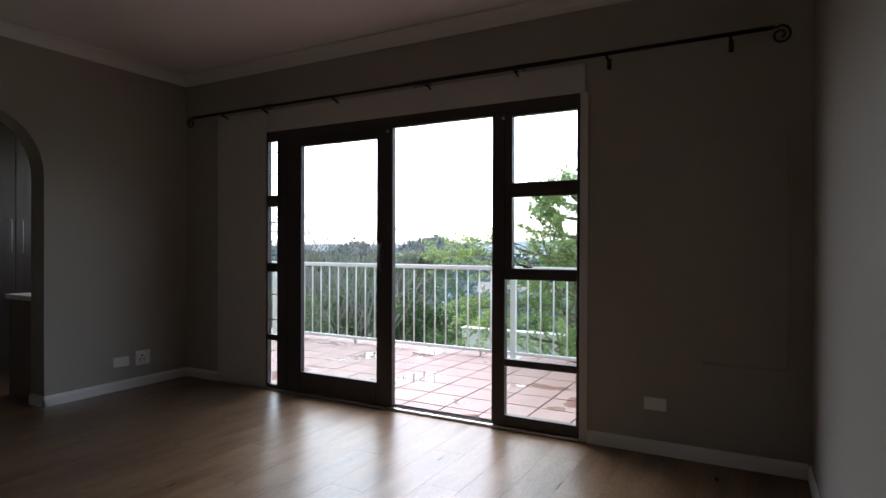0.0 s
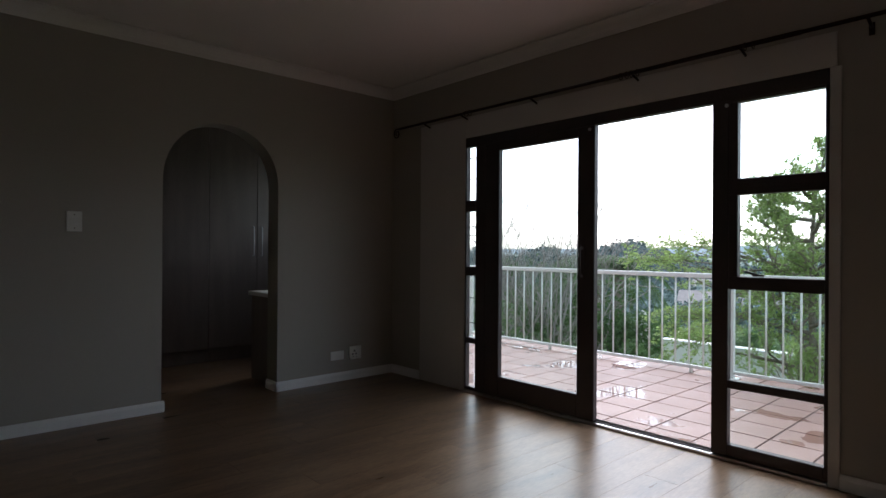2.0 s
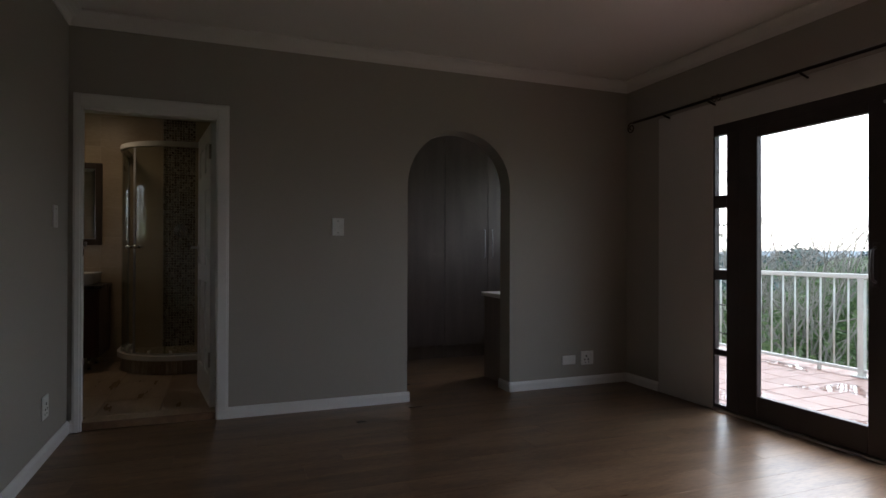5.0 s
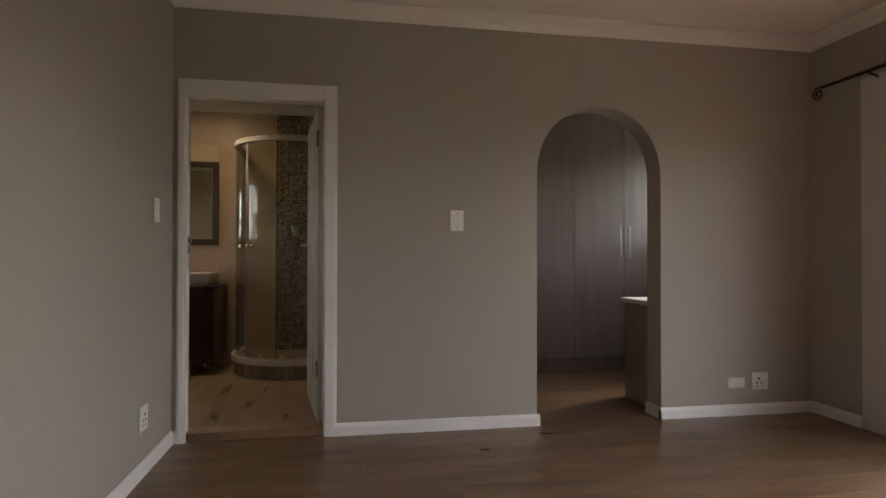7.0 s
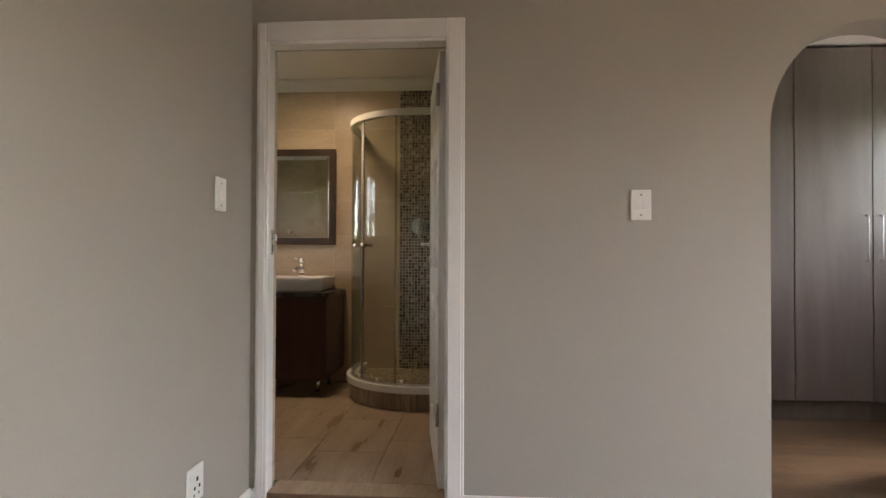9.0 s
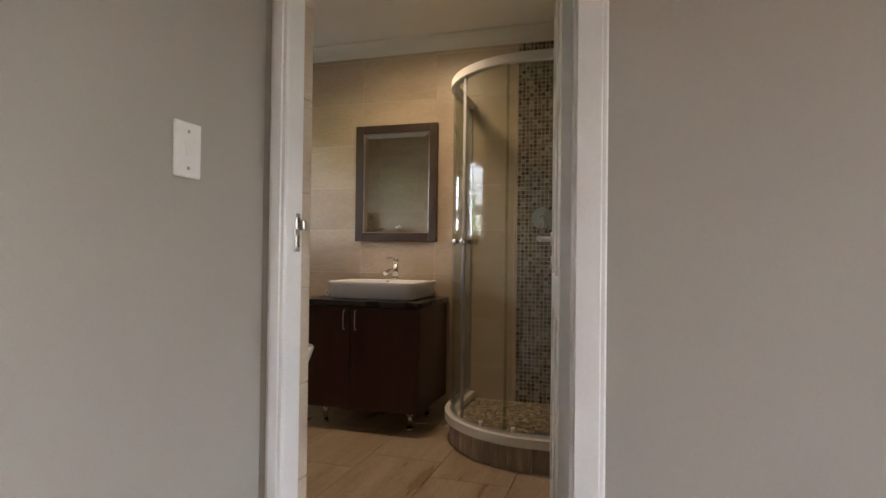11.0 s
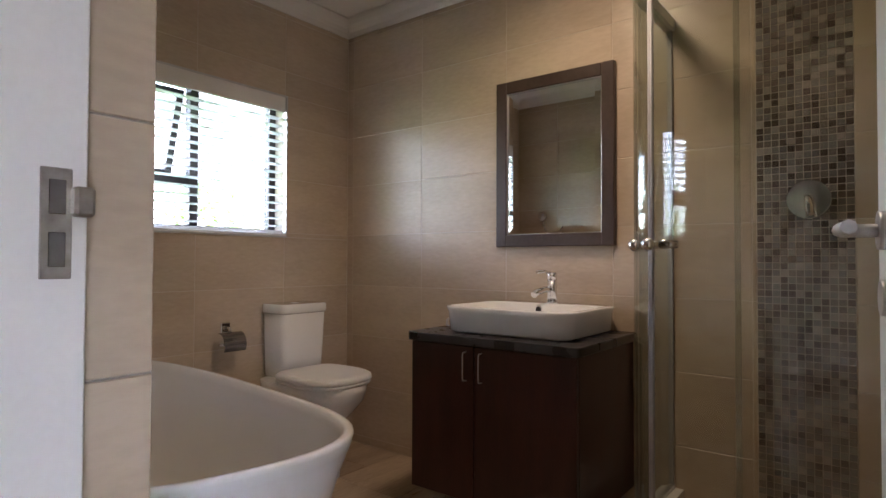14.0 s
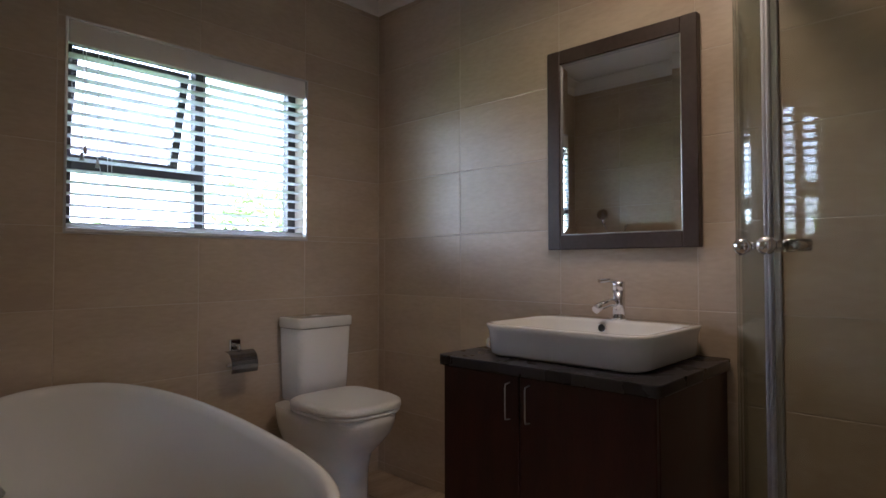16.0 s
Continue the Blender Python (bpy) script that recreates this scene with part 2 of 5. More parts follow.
CONCRETE = material("concrete", (0.42, 0.41, 0.38), (0.34, 0.33, 0.30), 0.85, scale=1.5, fine=20, bump=0.2)
def mosaic_material(name, node, socket):
    """Glazed chips, each one of six browns and greys."""
    m = material(name, (0.3, 0.3, 0.3), None, 0.18, scale=40, fine=160, bump=0.0, rough_var=0.06)
    n, l = m.node_tree.nodes, m.node_tree.links
    b = n["Principled BSDF"]
    pick, ramp, mix = n.new(node), n.new("ShaderNodeValToRGB"), n.new("ShaderNodeMix")
    ramp.color_ramp.interpolation = 'CONSTANT'
    tones = ((0.0, (0.105, 0.078, 0.060)), (0.16, (0.245, 0.210, 0.172)), (0.42, (0.170, 0.137, 0.112)), (0.60, (0.31, 0.285, 0.255)), (0.80, (0.225, 0.208, 0.190)), (0.91, (0.44, 0.40, 0.345)))
    while len(ramp.color_ramp.elements) < len(tones):
        ramp.color_ramp.elements.new(0.5)
    for e, (at, tone) in zip(ramp.color_ramp.elements, tones):
        e.position, e.color = at, (*tone, 1)
    l.new(pick.outputs[socket], ramp.inputs[0])
    mix.data_type, mix.blend_type = 'RGBA', 'OVERLAY'
    mix.inputs[0].default_value = 0.2
    grain = b.inputs["Base Color"].links[0].from_socket
    l.new(ramp.outputs[0], mix.inputs[6])
    l.new(grain, mix.inputs[7])
    l.new(mix.outputs[2], b.inputs["Base Color"])
    return m


MOSAIC = mosaic_material("mixed_brown_mosaic", "ShaderNodeNewGeometry", "Random Per Island")
MOSAIC_ONE = mosaic_material("mixed_brown_mosaic_chip", "ShaderNodeObjectInfo", "Random")
PEBBLE = material("pebble_floor", (0.44, 0.37, 0.27), (0.31, 0.25, 0.175), 0.4, scale=22, fine=60, bump=0.1, island=0.35)
LAMP = glow_material("warm_lamp", (1.0, 0.80, 0.50), 1.5)


# ---- mesh helpers ----
def box(x0, x1, y0, y1, z0, z1, bevel=0.0, bm=None, segments=1):
    own = bm is None
    b = bmesh.new()
    bmesh.ops.create_cube(b, size=1.0)
    bmesh.ops.transform(b, matrix=Matrix.Translation(((x0 + x1) / 2, (y0 + y1) / 2, (z0 + z1) / 2)) @ Matrix.Diagonal((abs(x1 - x0), abs(y1 - y0), abs(z1 - z0), 1)), verts=b.verts)
    if bevel:
        bmesh.ops.bevel(b, geom=b.edges[:], offset=bevel, segments=segments, affect='EDGES', profile=0.5)
    return b if own else merge(bm, b)


def merge(bm, other, m=None):
    """Adds the mesh other to bm, at the pose m."""
    base = [bm.verts.new((m @ v.co) if m else v.co) for v in other.verts]
    other.verts.index_update()
    for f in other.faces:
        nf = bm.faces.new([base[v.index] for v in f.verts])
        nf.smooth = f.smooth
    other.free()
    return bm


def rod(p, q, r, r2=None, sides=10, bm=None):
    """A round bar from p to q."""
    p, q = Vector(p), Vector(q)
    b = bmesh.new()
    bmesh.ops.create_cone(b, cap_ends=True, segments=sides, radius1=r, radius2=r if r2 is None else r2, depth=(q - p).length)
    turn = (q - p).to_track_quat('Z', 'Y').to_matrix().to_4x4()
    bmesh.ops.transform(b, matrix=Matrix.Translation((p + q) / 2) @ turn, verts=b.verts)
    for f in b.faces:
        f.smooth = len(f.verts) == 4
    return b if bm is None else merge(bm, b)


def ball(c, r, bm=None, squash=(1, 1, 1)):
    b = bmesh.new()
    bmesh.ops.create_uvsphere(b, u_segments=14, v_segments=8, radius=r)
    bmesh.ops.transform(b, matrix=Matrix.Translation(c) @ Matrix.Diagonal((*squash, 1)), verts=b.verts)
    for f in b.faces:
        f.smooth = True
    return b if bm is None else merge(bm, b)


def tube(points, r, sides=8, bm=None, taper=1.0):
    """A bar that follows a line of points."""
    b = bm if bm is not None else bmesh.new()
    pts = [Vector(p) for p in points]
    rings = []
    for i, p in enumerate(pts):
        d = (pts[min(i + 1, len(pts) - 1)] - pts[max(i - 1, 0)]).normalized()
        a = d.orthogonal().normalized() if not rings else (prev - d * prev.dot(d)).normalized()
        prev = a
        c = d.cross(a)
        rad = r * (1 + (taper - 1) * i / max(len(pts) - 1, 1))
        rings.append([b.verts.new(p + (a * math.cos(t) + c * math.sin(t)) * rad) for t in (2 * math.pi * k / sides for k in range(sides))])
    for u, v in zip(rings, rings[1:]):
        for k in range(sides):
            f = b.faces.new((u[k], u[(k + 1) % sides], v[(k + 1) % sides], v[k]))
            f.smooth = True
    b.faces.new(rings[0][::-1])
    b.faces.new(rings[-1])
    return b


def loft(rings, bm=None, closed_ends=True, smooth=True):
    """Skin over rings of points with the same count."""
    b = bm if bm is not None else bmesh.new()
    made = [[b.verts.new(p) for p in ring] for ring in rings]
    for u, v in zip(made, made[1:]):
        for k in range(len(u)):
            f = b.faces.new((u[k], u[(k + 1) % len(u)], v[(k + 1) % len(u)], v[k]))
            f.smooth = smooth
    if closed_ends:
        b.faces.new(made[0][::-1])
        b.faces.new(made[-1])
    return b


def prism(outline, axis, a, b_, bm=None):
    """An outline in the plane across axis, drawn out from a to b_."""
    def at(u, v, w):
        return {"x": (w, u, v), "y": (u, w, v), "z": (u, v, w)}[axis]
    return loft([[at(u, v, a) for u, v in outline], [at(u, v, b_) for u, v in outline]], bm, True, False)


def finish(name, bm, mat, recalc=True):
    if recalc:
        bmesh.ops.recalc_face_normals(bm, faces=bm.faces[:])
    me = bpy.data.meshes.new(name)
    bm.to_mesh(me)
    bm.free()
    if mat:
        me.materials.append(mat)
    return me


def structure(name, bm, mat, label="", category=""):
    return tagged(new(name, finish(name, bm, mat)), label, category, kind="structure")


def thing(name, at, label, category, group=""):
    ob = new(name)
    ob.empty_display_size = 0.05
    ob.location = at
    return tagged(ob, label, category, group)


def solid(name, bm, mat, label, category, group=""):
    return tagged(new(name, finish(name, bm, mat)), label, category, group)


def part(name, bm, mat, parent, label=""):
    ob = new(name, finish(name, bm, mat))
    ob.parent = parent
    if parent.data is None:
        ob.matrix_parent_inverse = Matrix.Translation(parent.location).inverted()
    return tagged(ob, label)


def piece(name, mesh, parent, at):
    """One of many alike pieces that share a mesh."""
    ob = new(name, mesh)
    ob.parent = parent
    if parent.data is None:
        ob.matrix_parent_inverse = Matrix.Translation(parent.location).inverted()
    ob.location = at
    return ob


def rounded(x0, x1, y0, y1, r, n=6):
    """The outline of a rectangle with round corners."""
    out = []
    for cx, cy, a0 in ((x1 - r, y1 - r, 0), (x0 + r, y1 - r, 90), (x0 + r, y0 + r, 180), (x1 - r, y0 + r, 270)):
        out += [(cx + r * math.cos(radians(a0 + 90 * k / n)), cy + r * math.sin(radians(a0 + 90 * k / n))) for k in range(n + 1)]
    return out

# ---- bedroom shell ----
BACK = WX - 0.172
bm = box(BACK, WX, SY - 0.2, DY0 - 0.022, 0, CZ + 0.1)
box(BACK, WX, DY0 - 0.022, DY1 + 0.022, DTOP + 0.022, CZ + 0.1, bm=bm)
box(BACK, WX, DY1 + 0.022, AY0, 0, CZ + 0.1, bm=bm)
box(BACK, WX, AY1, NY + 0.22, 0, CZ + 0.1, bm=bm)
ac, ar = (AY0 + AY1) / 2, (AY1 - AY0) / 2
curve = [(ac - ar * math.cos(math.pi * k / 28), ASPR + (ATOP - ASPR) * math.sin(math.pi * k / 28) ** 0.92 if 0 < k < 28 else ASPR) for k in range(29)]
for (ya, za), (yb, zb) in zip(curve, curve[1:]):
    prism([(ya, za), (yb, zb), (yb, CZ + 0.1), (ya, CZ + 0.1)], "x", BACK, WX, bm)
wall_west = structure("wall_west", bm, PAINT, "grey-beige painted plaster wall with arch and doorway", "wall")
bm = box(WX, GX0 - 0.34, NY, NY + 0.22, 0, CZ + 0.1)
box(GX0 - 0.34, GX0, NY, NY + 0.05, 0, CZ + 0.1, bm=bm)
box(GX1, EX + 0.15, NY, NY + 0.22, 0, CZ + 0.1, bm=bm)
box(GX0, GX1, NY, NY + 0.22, GTOP, CZ + 0.1, bm=bm)
structure("wall_north", bm, PAINT, "grey-beige painted wall round the glazed sliding door", "wall")
structure("wall_east", box(EX, EX + 0.15, SY - 0.2, NY, 0, CZ + 0.1), PAINT, "plain grey-beige painted bedroom wall", "wall")
structure("wall_south", box(WX, EX, SY - 0.2, SY, 0, CZ + 0.1), PAINT, "plain grey-beige painted bedroom wall", "wall")
structure("ceiling", box(WX, EX, SY, NY, CZ, CZ + 0.1), WHITE, "white painted plaster ceiling", "ceiling")
# paler plaster round the door opening, a little proud of the wall
bm = box(-3.575, GX0, NY - 0.010, NY, 0, 2.20, 0.004)
box(GX0, GX1 + 0.03, NY - 0.010, NY, GTOP, 2.20, 0.004, bm=bm)
box(GX1, GX1 + 0.05, NY - 0.010, NY, 0.0, GTOP, 0.004, bm=bm)
structure("trim_pale_plaster", bm, PATCH, "paler plaster surround beside the glazed door", "trim")


def cornice(name, runs, z, size=0.085):
    """Coved cornice along straight runs: (x0, y0, x1, y1, inward x, inward y)."""
    b = bmesh.new()
    prof = [(0, 0), (0.008, 0), (0.010, 0.012)] + [(size * (1 - math.cos(radians(a))) * 0.9 + 0.010, 0.012 + (size - 0.024) * math.sin(radians(a))) for a in (15, 35, 55, 75, 90)] + [(size, size - 0.012), (size, size), (0, size)]
    for x0, y0, x1, y1, ix, iy in runs:
        loft([[(x + ix * u, y + iy * u, z - size + v) for u, v in prof] for x, y in ((x0, y0), (x1, y1))], b, True, False)
    return structure(name, b, WHITE, "white coved plaster cornice", "cornice")


cornice("trim_cornice", [(WX, SY, WX, NY, 1, 0), (EX, SY, EX, NY, -1, 0), (WX, NY, EX, NY, 0, -1), (WX, SY, EX, SY, 0, 1)], CZ)


def skirting(name, runs, h=0.075, d=0.016):
    b = bmesh.new()
    prof = [(0, 0), (d, 0), (d, h - 0.022), (d - 0.004, h - 0.012), (d * 0.45, h - 0.003), (d * 0.3, h), (0, h)]
    for x0, y0, x1, y1, ix, iy in runs:
        loft([[(x + ix * u, y + iy * u, v) for u, v in prof] for x, y in ((x0, y0), (x1, y1))], b, True, False)
    return structure(name, b, TRIM, "white painted wooden skirting board", "skirting")


skirting("baseboard", [(WX, SY + 0.016, WX, -0.79, 1, 0), (WX + 0.006, 0.070, WX + 0.006, AY0 + 0.016, 1, 0), (WX, AY1 - 0.016, WX, NY, 1, 0),
                       (WX + 0.016, NY, -3.575, NY, 0, -1), (GX1 + 0.05, NY, EX - 0.016, NY, 0, -1), (EX, SY, EX, NY, -1, 0), (WX, SY, EX, SY, 0, 1),
                       (BACK, AY0, WX + 0.016, AY0, 0, 1), (BACK, AY1, WX + 0.016, AY1, 0, -1)])

# ---- dressing room behind the arch ----
DN, DS = NY, 0.25
structure("wall_dressing_west", box(DX - 0.80, DX - 0.65, DS, DN + 0.2, 0, CZ), PAINT, "plain wall behind the wardrobes", "wall")
bm = box(DX - 0.65, -5.30, DN, DN + 0.2, 0, CZ)
box(-4.34, BACK, DN, DN + 0.2, 0, CZ, bm=bm)
box(-5.30, -4.34, DN, DN + 0.2, 0, 1.25, bm=bm)
box(-5.30, -4.34, DN, DN + 0.2, 2.12, CZ, bm=bm)
structure("wall_dressing_north", bm, PAINT, "dressing room wall with a window", "wall")
structure("wall_dressing_south", box(DX - 0.65, BACK, DS - 0.15, DS, 0, CZ), PAINT, "plain dressing room wall", "wall")
structure("ceiling_dressing", box(DX - 0.65, BACK, DS, DN, 2.5, 2.6), WHITE, "white dressing room ceiling", "ceiling")
win2 = structure("window_2", box(-5.30, -4.34, DN + 0.09, DN + 0.095, 1.25, 2.12), GLASS, "clear dressing room window pane", "window")
win2.visible_shadow = False
bm = box(-5.30, -4.34, DN + 0.07, DN + 0.12, 2.07, 2.12)
box(-5.30, -4.34, DN + 0.07, DN + 0.12, 1.25, 1.29, bm=bm)
box(-5.30, -5.26, DN + 0.07, DN + 0.12, 1.29, 2.07, bm=bm)
box(-4.38, -4.34, DN + 0.07, DN + 0.12, 1.29, 2.07, bm=bm)
part("window_frame", bm, ALU, win2, "dark window frame")

# ---- bathroom shell ----
structure("wall_bathroom_west", box(BX - 0.15, BX - 0.0015, BS - 0.2, BN + 0.15, 0, BC + 0.1), TILEGROUT, "bathroom wall clad in large beige tiles", "wall")
bm = box(BX - 0.0015, -5.768, BS - 0.2, BS - 0.0015, 0, BC + 0.1)
box(-4.785, BACK, BS - 0.2, BS - 0.0015, 0, BC + 0.1, bm=bm)
box(-5.768, -4.785, BS - 0.2, BS - 0.0015, 0, 1.235, bm=bm)
box(-5.768, -4.785, BS - 0.2, BS - 0.0015, 1.988, BC + 0.1, bm=bm)
structure("wall_bathroom_south", bm, TILEGROUT, "bathroom wall with window, clad in beige tiles", "wall")
structure("wall_bathroom_north", box(BX - 0.0015, BACK, BN + 0.0015, BN + 0.15, 0, BC + 0.1), TILEGROUT, "bathroom wall clad in beige tiles", "wall")
structure("wall_bathroom_east", box(BACK + 0.0015, BACK + 0.12, BS - 0.2, SY - 0.2, 0, BC + 0.1), TILEGROUT, "bathroom wall behind the bath, beige tiles", "wall")
structure("ceiling_bathroom", box(BX, BACK, BS, BN, BC, BC + 0.1), WHITE, "white bathroom ceiling", "ceiling")
cornice("trim_bathroom_cornice", [(BX, BS, BX, BN, 1, 0), (BX, BS, BACK, BS, 0, 1), (BX, BN, BACK, BN, 0, -1), (BACK, BS, BACK, BN, -1, 0)], BC, 0.085)

# ---- floors ----
floor = structure("floor", box(BACK + 0.06, EX, SY, NY, -0.12, -0.012), SUBFLOOR, "brown oak laminate plank floor", "floor")
structure("floor_dressing", box(DX - 0.65, BACK + 0.06, DS, DN, -0.12, -0.002), LAMINATE, "brown laminate floor of the dressing room", "floor")
floor_bath = structure("floor_bathroom", box(BX, BACK, BS, BN, -0.1, BZ - 0.010), TILEGROUT, "wood-look tiled bathroom floor", "floor")
structure("floor_doorway", box(BACK, WX - 0.025, DY0, DY1, 0.001, BZ - 0.001), FLOORTILE, "wood-look tile in the doorway", "floor")
structure("trim_threshold", box(WX - 0.025, WX - 0.006, DY0, DY1, 0.001, BZ + 0.002, 0.003), LAMINATE, "wooden threshold strip", "threshold")

# ---- bathroom door frame and leaf ----
frame_door = thing("door_frame", (WX, DY1, 0), "white painted wooden door frame round the bathroom doorway", "door frame")
frame_door["kind"] = "structure"
FX0 = WX - 0.095
for nm, ya, yb in (("jamb", DY0 - 0.022, DY0), ("jamb", DY1, DY1 + 0.022)):
    part(nm, box(FX0, WX, ya, yb, 0, DTOP, 0.002), TRIM, frame_door)
part("head", box(FX0, WX, DY0 - 0.022, DY1 + 0.022, DTOP, DTOP + 0.022, 0.002), TRIM, frame_door)
for ya, yb in ((DY0 - 0.042, DY0 + 0.012), (DY1 - 0.010, DY1 + 0.072)):
    b = box(WX, WX + 0.014, ya, yb, 0, 2.098, 0.004)
    box(WX + 0.014, WX + 0.020, ya + 0.010, yb - 0.012, 0, 2.086, 0.003, bm=b)
    part("architrave", b, TRIM, frame_door)
b = box(WX, WX + 0.013, DY0 + 0.012, DY1 - 0.012, DTOP - 0.012, 2.098, 0.004)
box(WX + 0.013, WX + 0.019, DY0, DY1, DTOP + 0.002, 2.086, 0.003, bm=b)
part("architrave", b, TRIM, frame_door)
for ya, yb in ((DY1 - 0.012, DY1),):
    part("door_stop", box(FX0 + 0.02, FX0 + 0.045, ya, yb, 0.0, DTOP, 0.002), TRIM, frame_door)
strike = part("strike_plate", box(WX - 0.080, WX - 0.052, DY0, DY0 + 0.003, 1.086, 1.196, 0.001), BRASS, frame_door, "worn steel strike plate")
part("strike_lip", box(WX - 0.097, WX - 0.078, DY0, DY0 + 0.016, 1.148, 1.178, 0.003), BRASS, strike)
for z0, z1 in ((1.150, 1.184), (1.098, 1.132)):
    part("strike_hole", box(WX - 0.074, WX - 0.059, DY0 + 0.0028, DY0 + 0.0042, z0, z1, 0.0006), DARK_CHROME, strike)

HX, HY, SWING = -4.085, 0.028, 7.8
door = thing("door_1", (HX, HY, BZ), "white panelled wooden door standing open into the bathroom", "door")
door["kind"] = "structure"
DM = Matrix.Translation((HX, HY, 0)) @ Matrix.Rotation(radians(180 + SWING), 4, 'Z')


def door_part(name, bm, mat, parent, label=""):
    bm.transform(DM)
    return part(name, bm, mat, parent, label)


L, T, Z0, Z1 = 0.775, 0.040, BZ + 0.010, DTOP - 0.012
cols, rows_ = [(0.0, 0.105), (0.335, 0.440), (0.670, L)], [(Z0, 0.26), (0.90, 1.02), (1.56, 1.68), (Z1 - 0.11, Z1)]
b = bmesh.new()
for a0, a1 in cols:
    box(a0, a1, 0, T, Z0, Z1, 0.001, bm=b)
for z0, z1 in rows_:
    for a0, a1 in ((0.105, 0.335), (0.440, 0.670)):
        box(a0, a1, 0, T, z0, z1, 0.001, bm=b)
leaf = door_part("leaf", b, TRIM, door)
for a0, a1 in ((0.105, 0.335), (0.440, 0.670)):
    for (_, z0), (z1, _) in zip(rows_, rows_[1:]):
        b = box(a0, a1, 0.012, T - 0.012, z0, z1)
        for s in (0, 1):
            y0, y1 = ((0.003, 0.012), (T - 0.012, T - 0.003))[s]
            c = bmesh.new()
            q = [(a0 + 0.022, z0 + 0.022), (a1 - 0.022, z0 + 0.022), (a1 - 0.022, z1 - 0.022), (a0 + 0.022, z1 - 0.022)]
            w = [(a0 + 0.055, z0 + 0.055), (a1 - 0.055, z0 + 0.055), (a1 - 0.055, z1 - 0.055), (a0 + 0.055, z1 - 0.055)]
            near, far = (0.012, 0.003) if s == 0 else (T - 0.012, T - 0.003)
            loft([[(u, near, v) for u, v in q], [(u, far, v) for u, v in w]], c, True, False)
            merge(b, c)
        door_part("panel", b, TRIM, door)
for z in (0.38, 1.80):
    door_part("hinge", rod((-0.004, T + 0.004, z - 0.05), (-0.004, T + 0.004, z + 0.05), 0.008), BRASS, door, "steel butt hinge")
for side, y0 in ((1, T), (-1, 0.0)):
    h = door_part("handle", rod((L - 0.055, y0, 1.148), (L - 0.055, y0 + side * 0.008, 1.148), 0.026, sides=20), STEEL, door, "satin steel lever handle")
    b = rod((L - 0.055, y0, 1.148), (L - 0.055, y0 + side * 0.050, 1.148), 0.009)
    tube([(L - 0.055, y0 + side * 0.048, 1.148), (L - 0.075, y0 + side * 0.052, 1.148), (L - 0.12, y0 + side * 0.052, 1.148), (L - 0.17, y0 + side * 0.050, 1.148)], 0.009, bm=b)
    door_part("lever", b, STEEL, h)
    door_part("keyhole_plate", rod((L - 0.055, y0, 1.058), (L - 0.055, y0 + side * 0.006, 1.058), 0.024, sides=20), STEEL, h)

# ---- glazed sliding door ----
glazed = thing("door_2", ((GX0 + GX1) / 2, NY, 0), "dark bronze aluminium sliding glass door, standing half open", "sliding door")
glazed["kind"] = "structure"
FY0, FY1 = NY - 0.006, NY + 0.040


def bar(name, x0, x1, z0, z1, y0=FY0, y1=FY1, mat=ALU, parent=glazed, label=""):
    return part(name, box(x0, x1, y0, y1, z0, z1, 0.003), mat, parent, label)


bar("head", GX0, GX1, 1.955, GTOP)
bar("sill", GX0, GX1, 0.0, 0.022, NY + 0.012)
bar("bottom_frame", -0.985, GX1 - 0.018, 0.022, 0.086)
bar("bottom_frame", GX0 + 0.014, -2.905, 0.022, 0.046)
bar("top_frame", -0.985, GX1 - 0.018, 1.940, 1.955)
bar("track", GX0, GX1, 0.0, 0.016, NY - 0.022, NY + 0.012, STEEL, label="satin aluminium floor track")
bar("track", -1.83, GX1, 0.022, 0.034, NY + 0.03, NY + 0.036, STEEL)
bar("jamb", GX0, GX0 + 0.014, 0.022, 1.955)
bar("jamb", GX1 - 0.018, GX1, 0.022, 1.955)
bar("mullion", -2.905, -2.80, 0.022, 1.955)
bar("mullion", -1.072, -0.985, 0.022, 1.955)
for x0, x1 in ((GX0 + 0.014, -2.905), (-0.985, GX1 - 0.018)):
    for z0, z1 in ((0.392, 0.436), (0.930, 1.000), (1.440, 1.528)):
        bar("transom", x0, x1, z0, z1)
    for z0, z1 in ((0.046, 0.392), (0.436, 0.930), (1.000, 1.440), (1.528, 1.955)):
        bar("pane", x0, x1, z0, z1, NY + 0.016, NY + 0.020, GLASS).visible_shadow = False
for z0, z1 in ((1.000, 1.440), (1.528, 1.955)):
    b = box(-0.985, -0.938, NY - 0.004, NY + 0.04, z0, z1, 0.003)
    part("sash_stile", b, ALU, glazed)
stay = bar("window_stay", -0.86, -0.80, 1.004, 1.016, NY - 0.02, NY)
b = rod((-0.83, NY - 0.018, 1.012), (-0.89, NY - 0.03, 1.030), 0.006)
part("stay_arm", b, ALU, stay)
# security bars seen through the slim side light
for z in (0.55, 0.75, 1.25, 1.32, 1.70, 1.87):
    part("glazing_bar", rod((GX0 + 0.014, NY + 0.030, z), (-2.905, NY + 0.030, z), 0.004), ALU, glazed)
slide = part("sliding_leaf", box(-2.80, -2.655, NY - 0.008, NY + 0.035, 0.022, 1.955, 0.004), ALU, glazed, "dark framed sliding glass leaf")
part("stile", box(-1.955, -1.822, NY - 0.008, NY + 0.035, 0.022, 1.955, 0.004), ALU, slide)
part("rail", box(-2.655, -1.955, NY - 0.008, NY + 0.035, 0.022, 0.176, 0.004), ALU, slide)
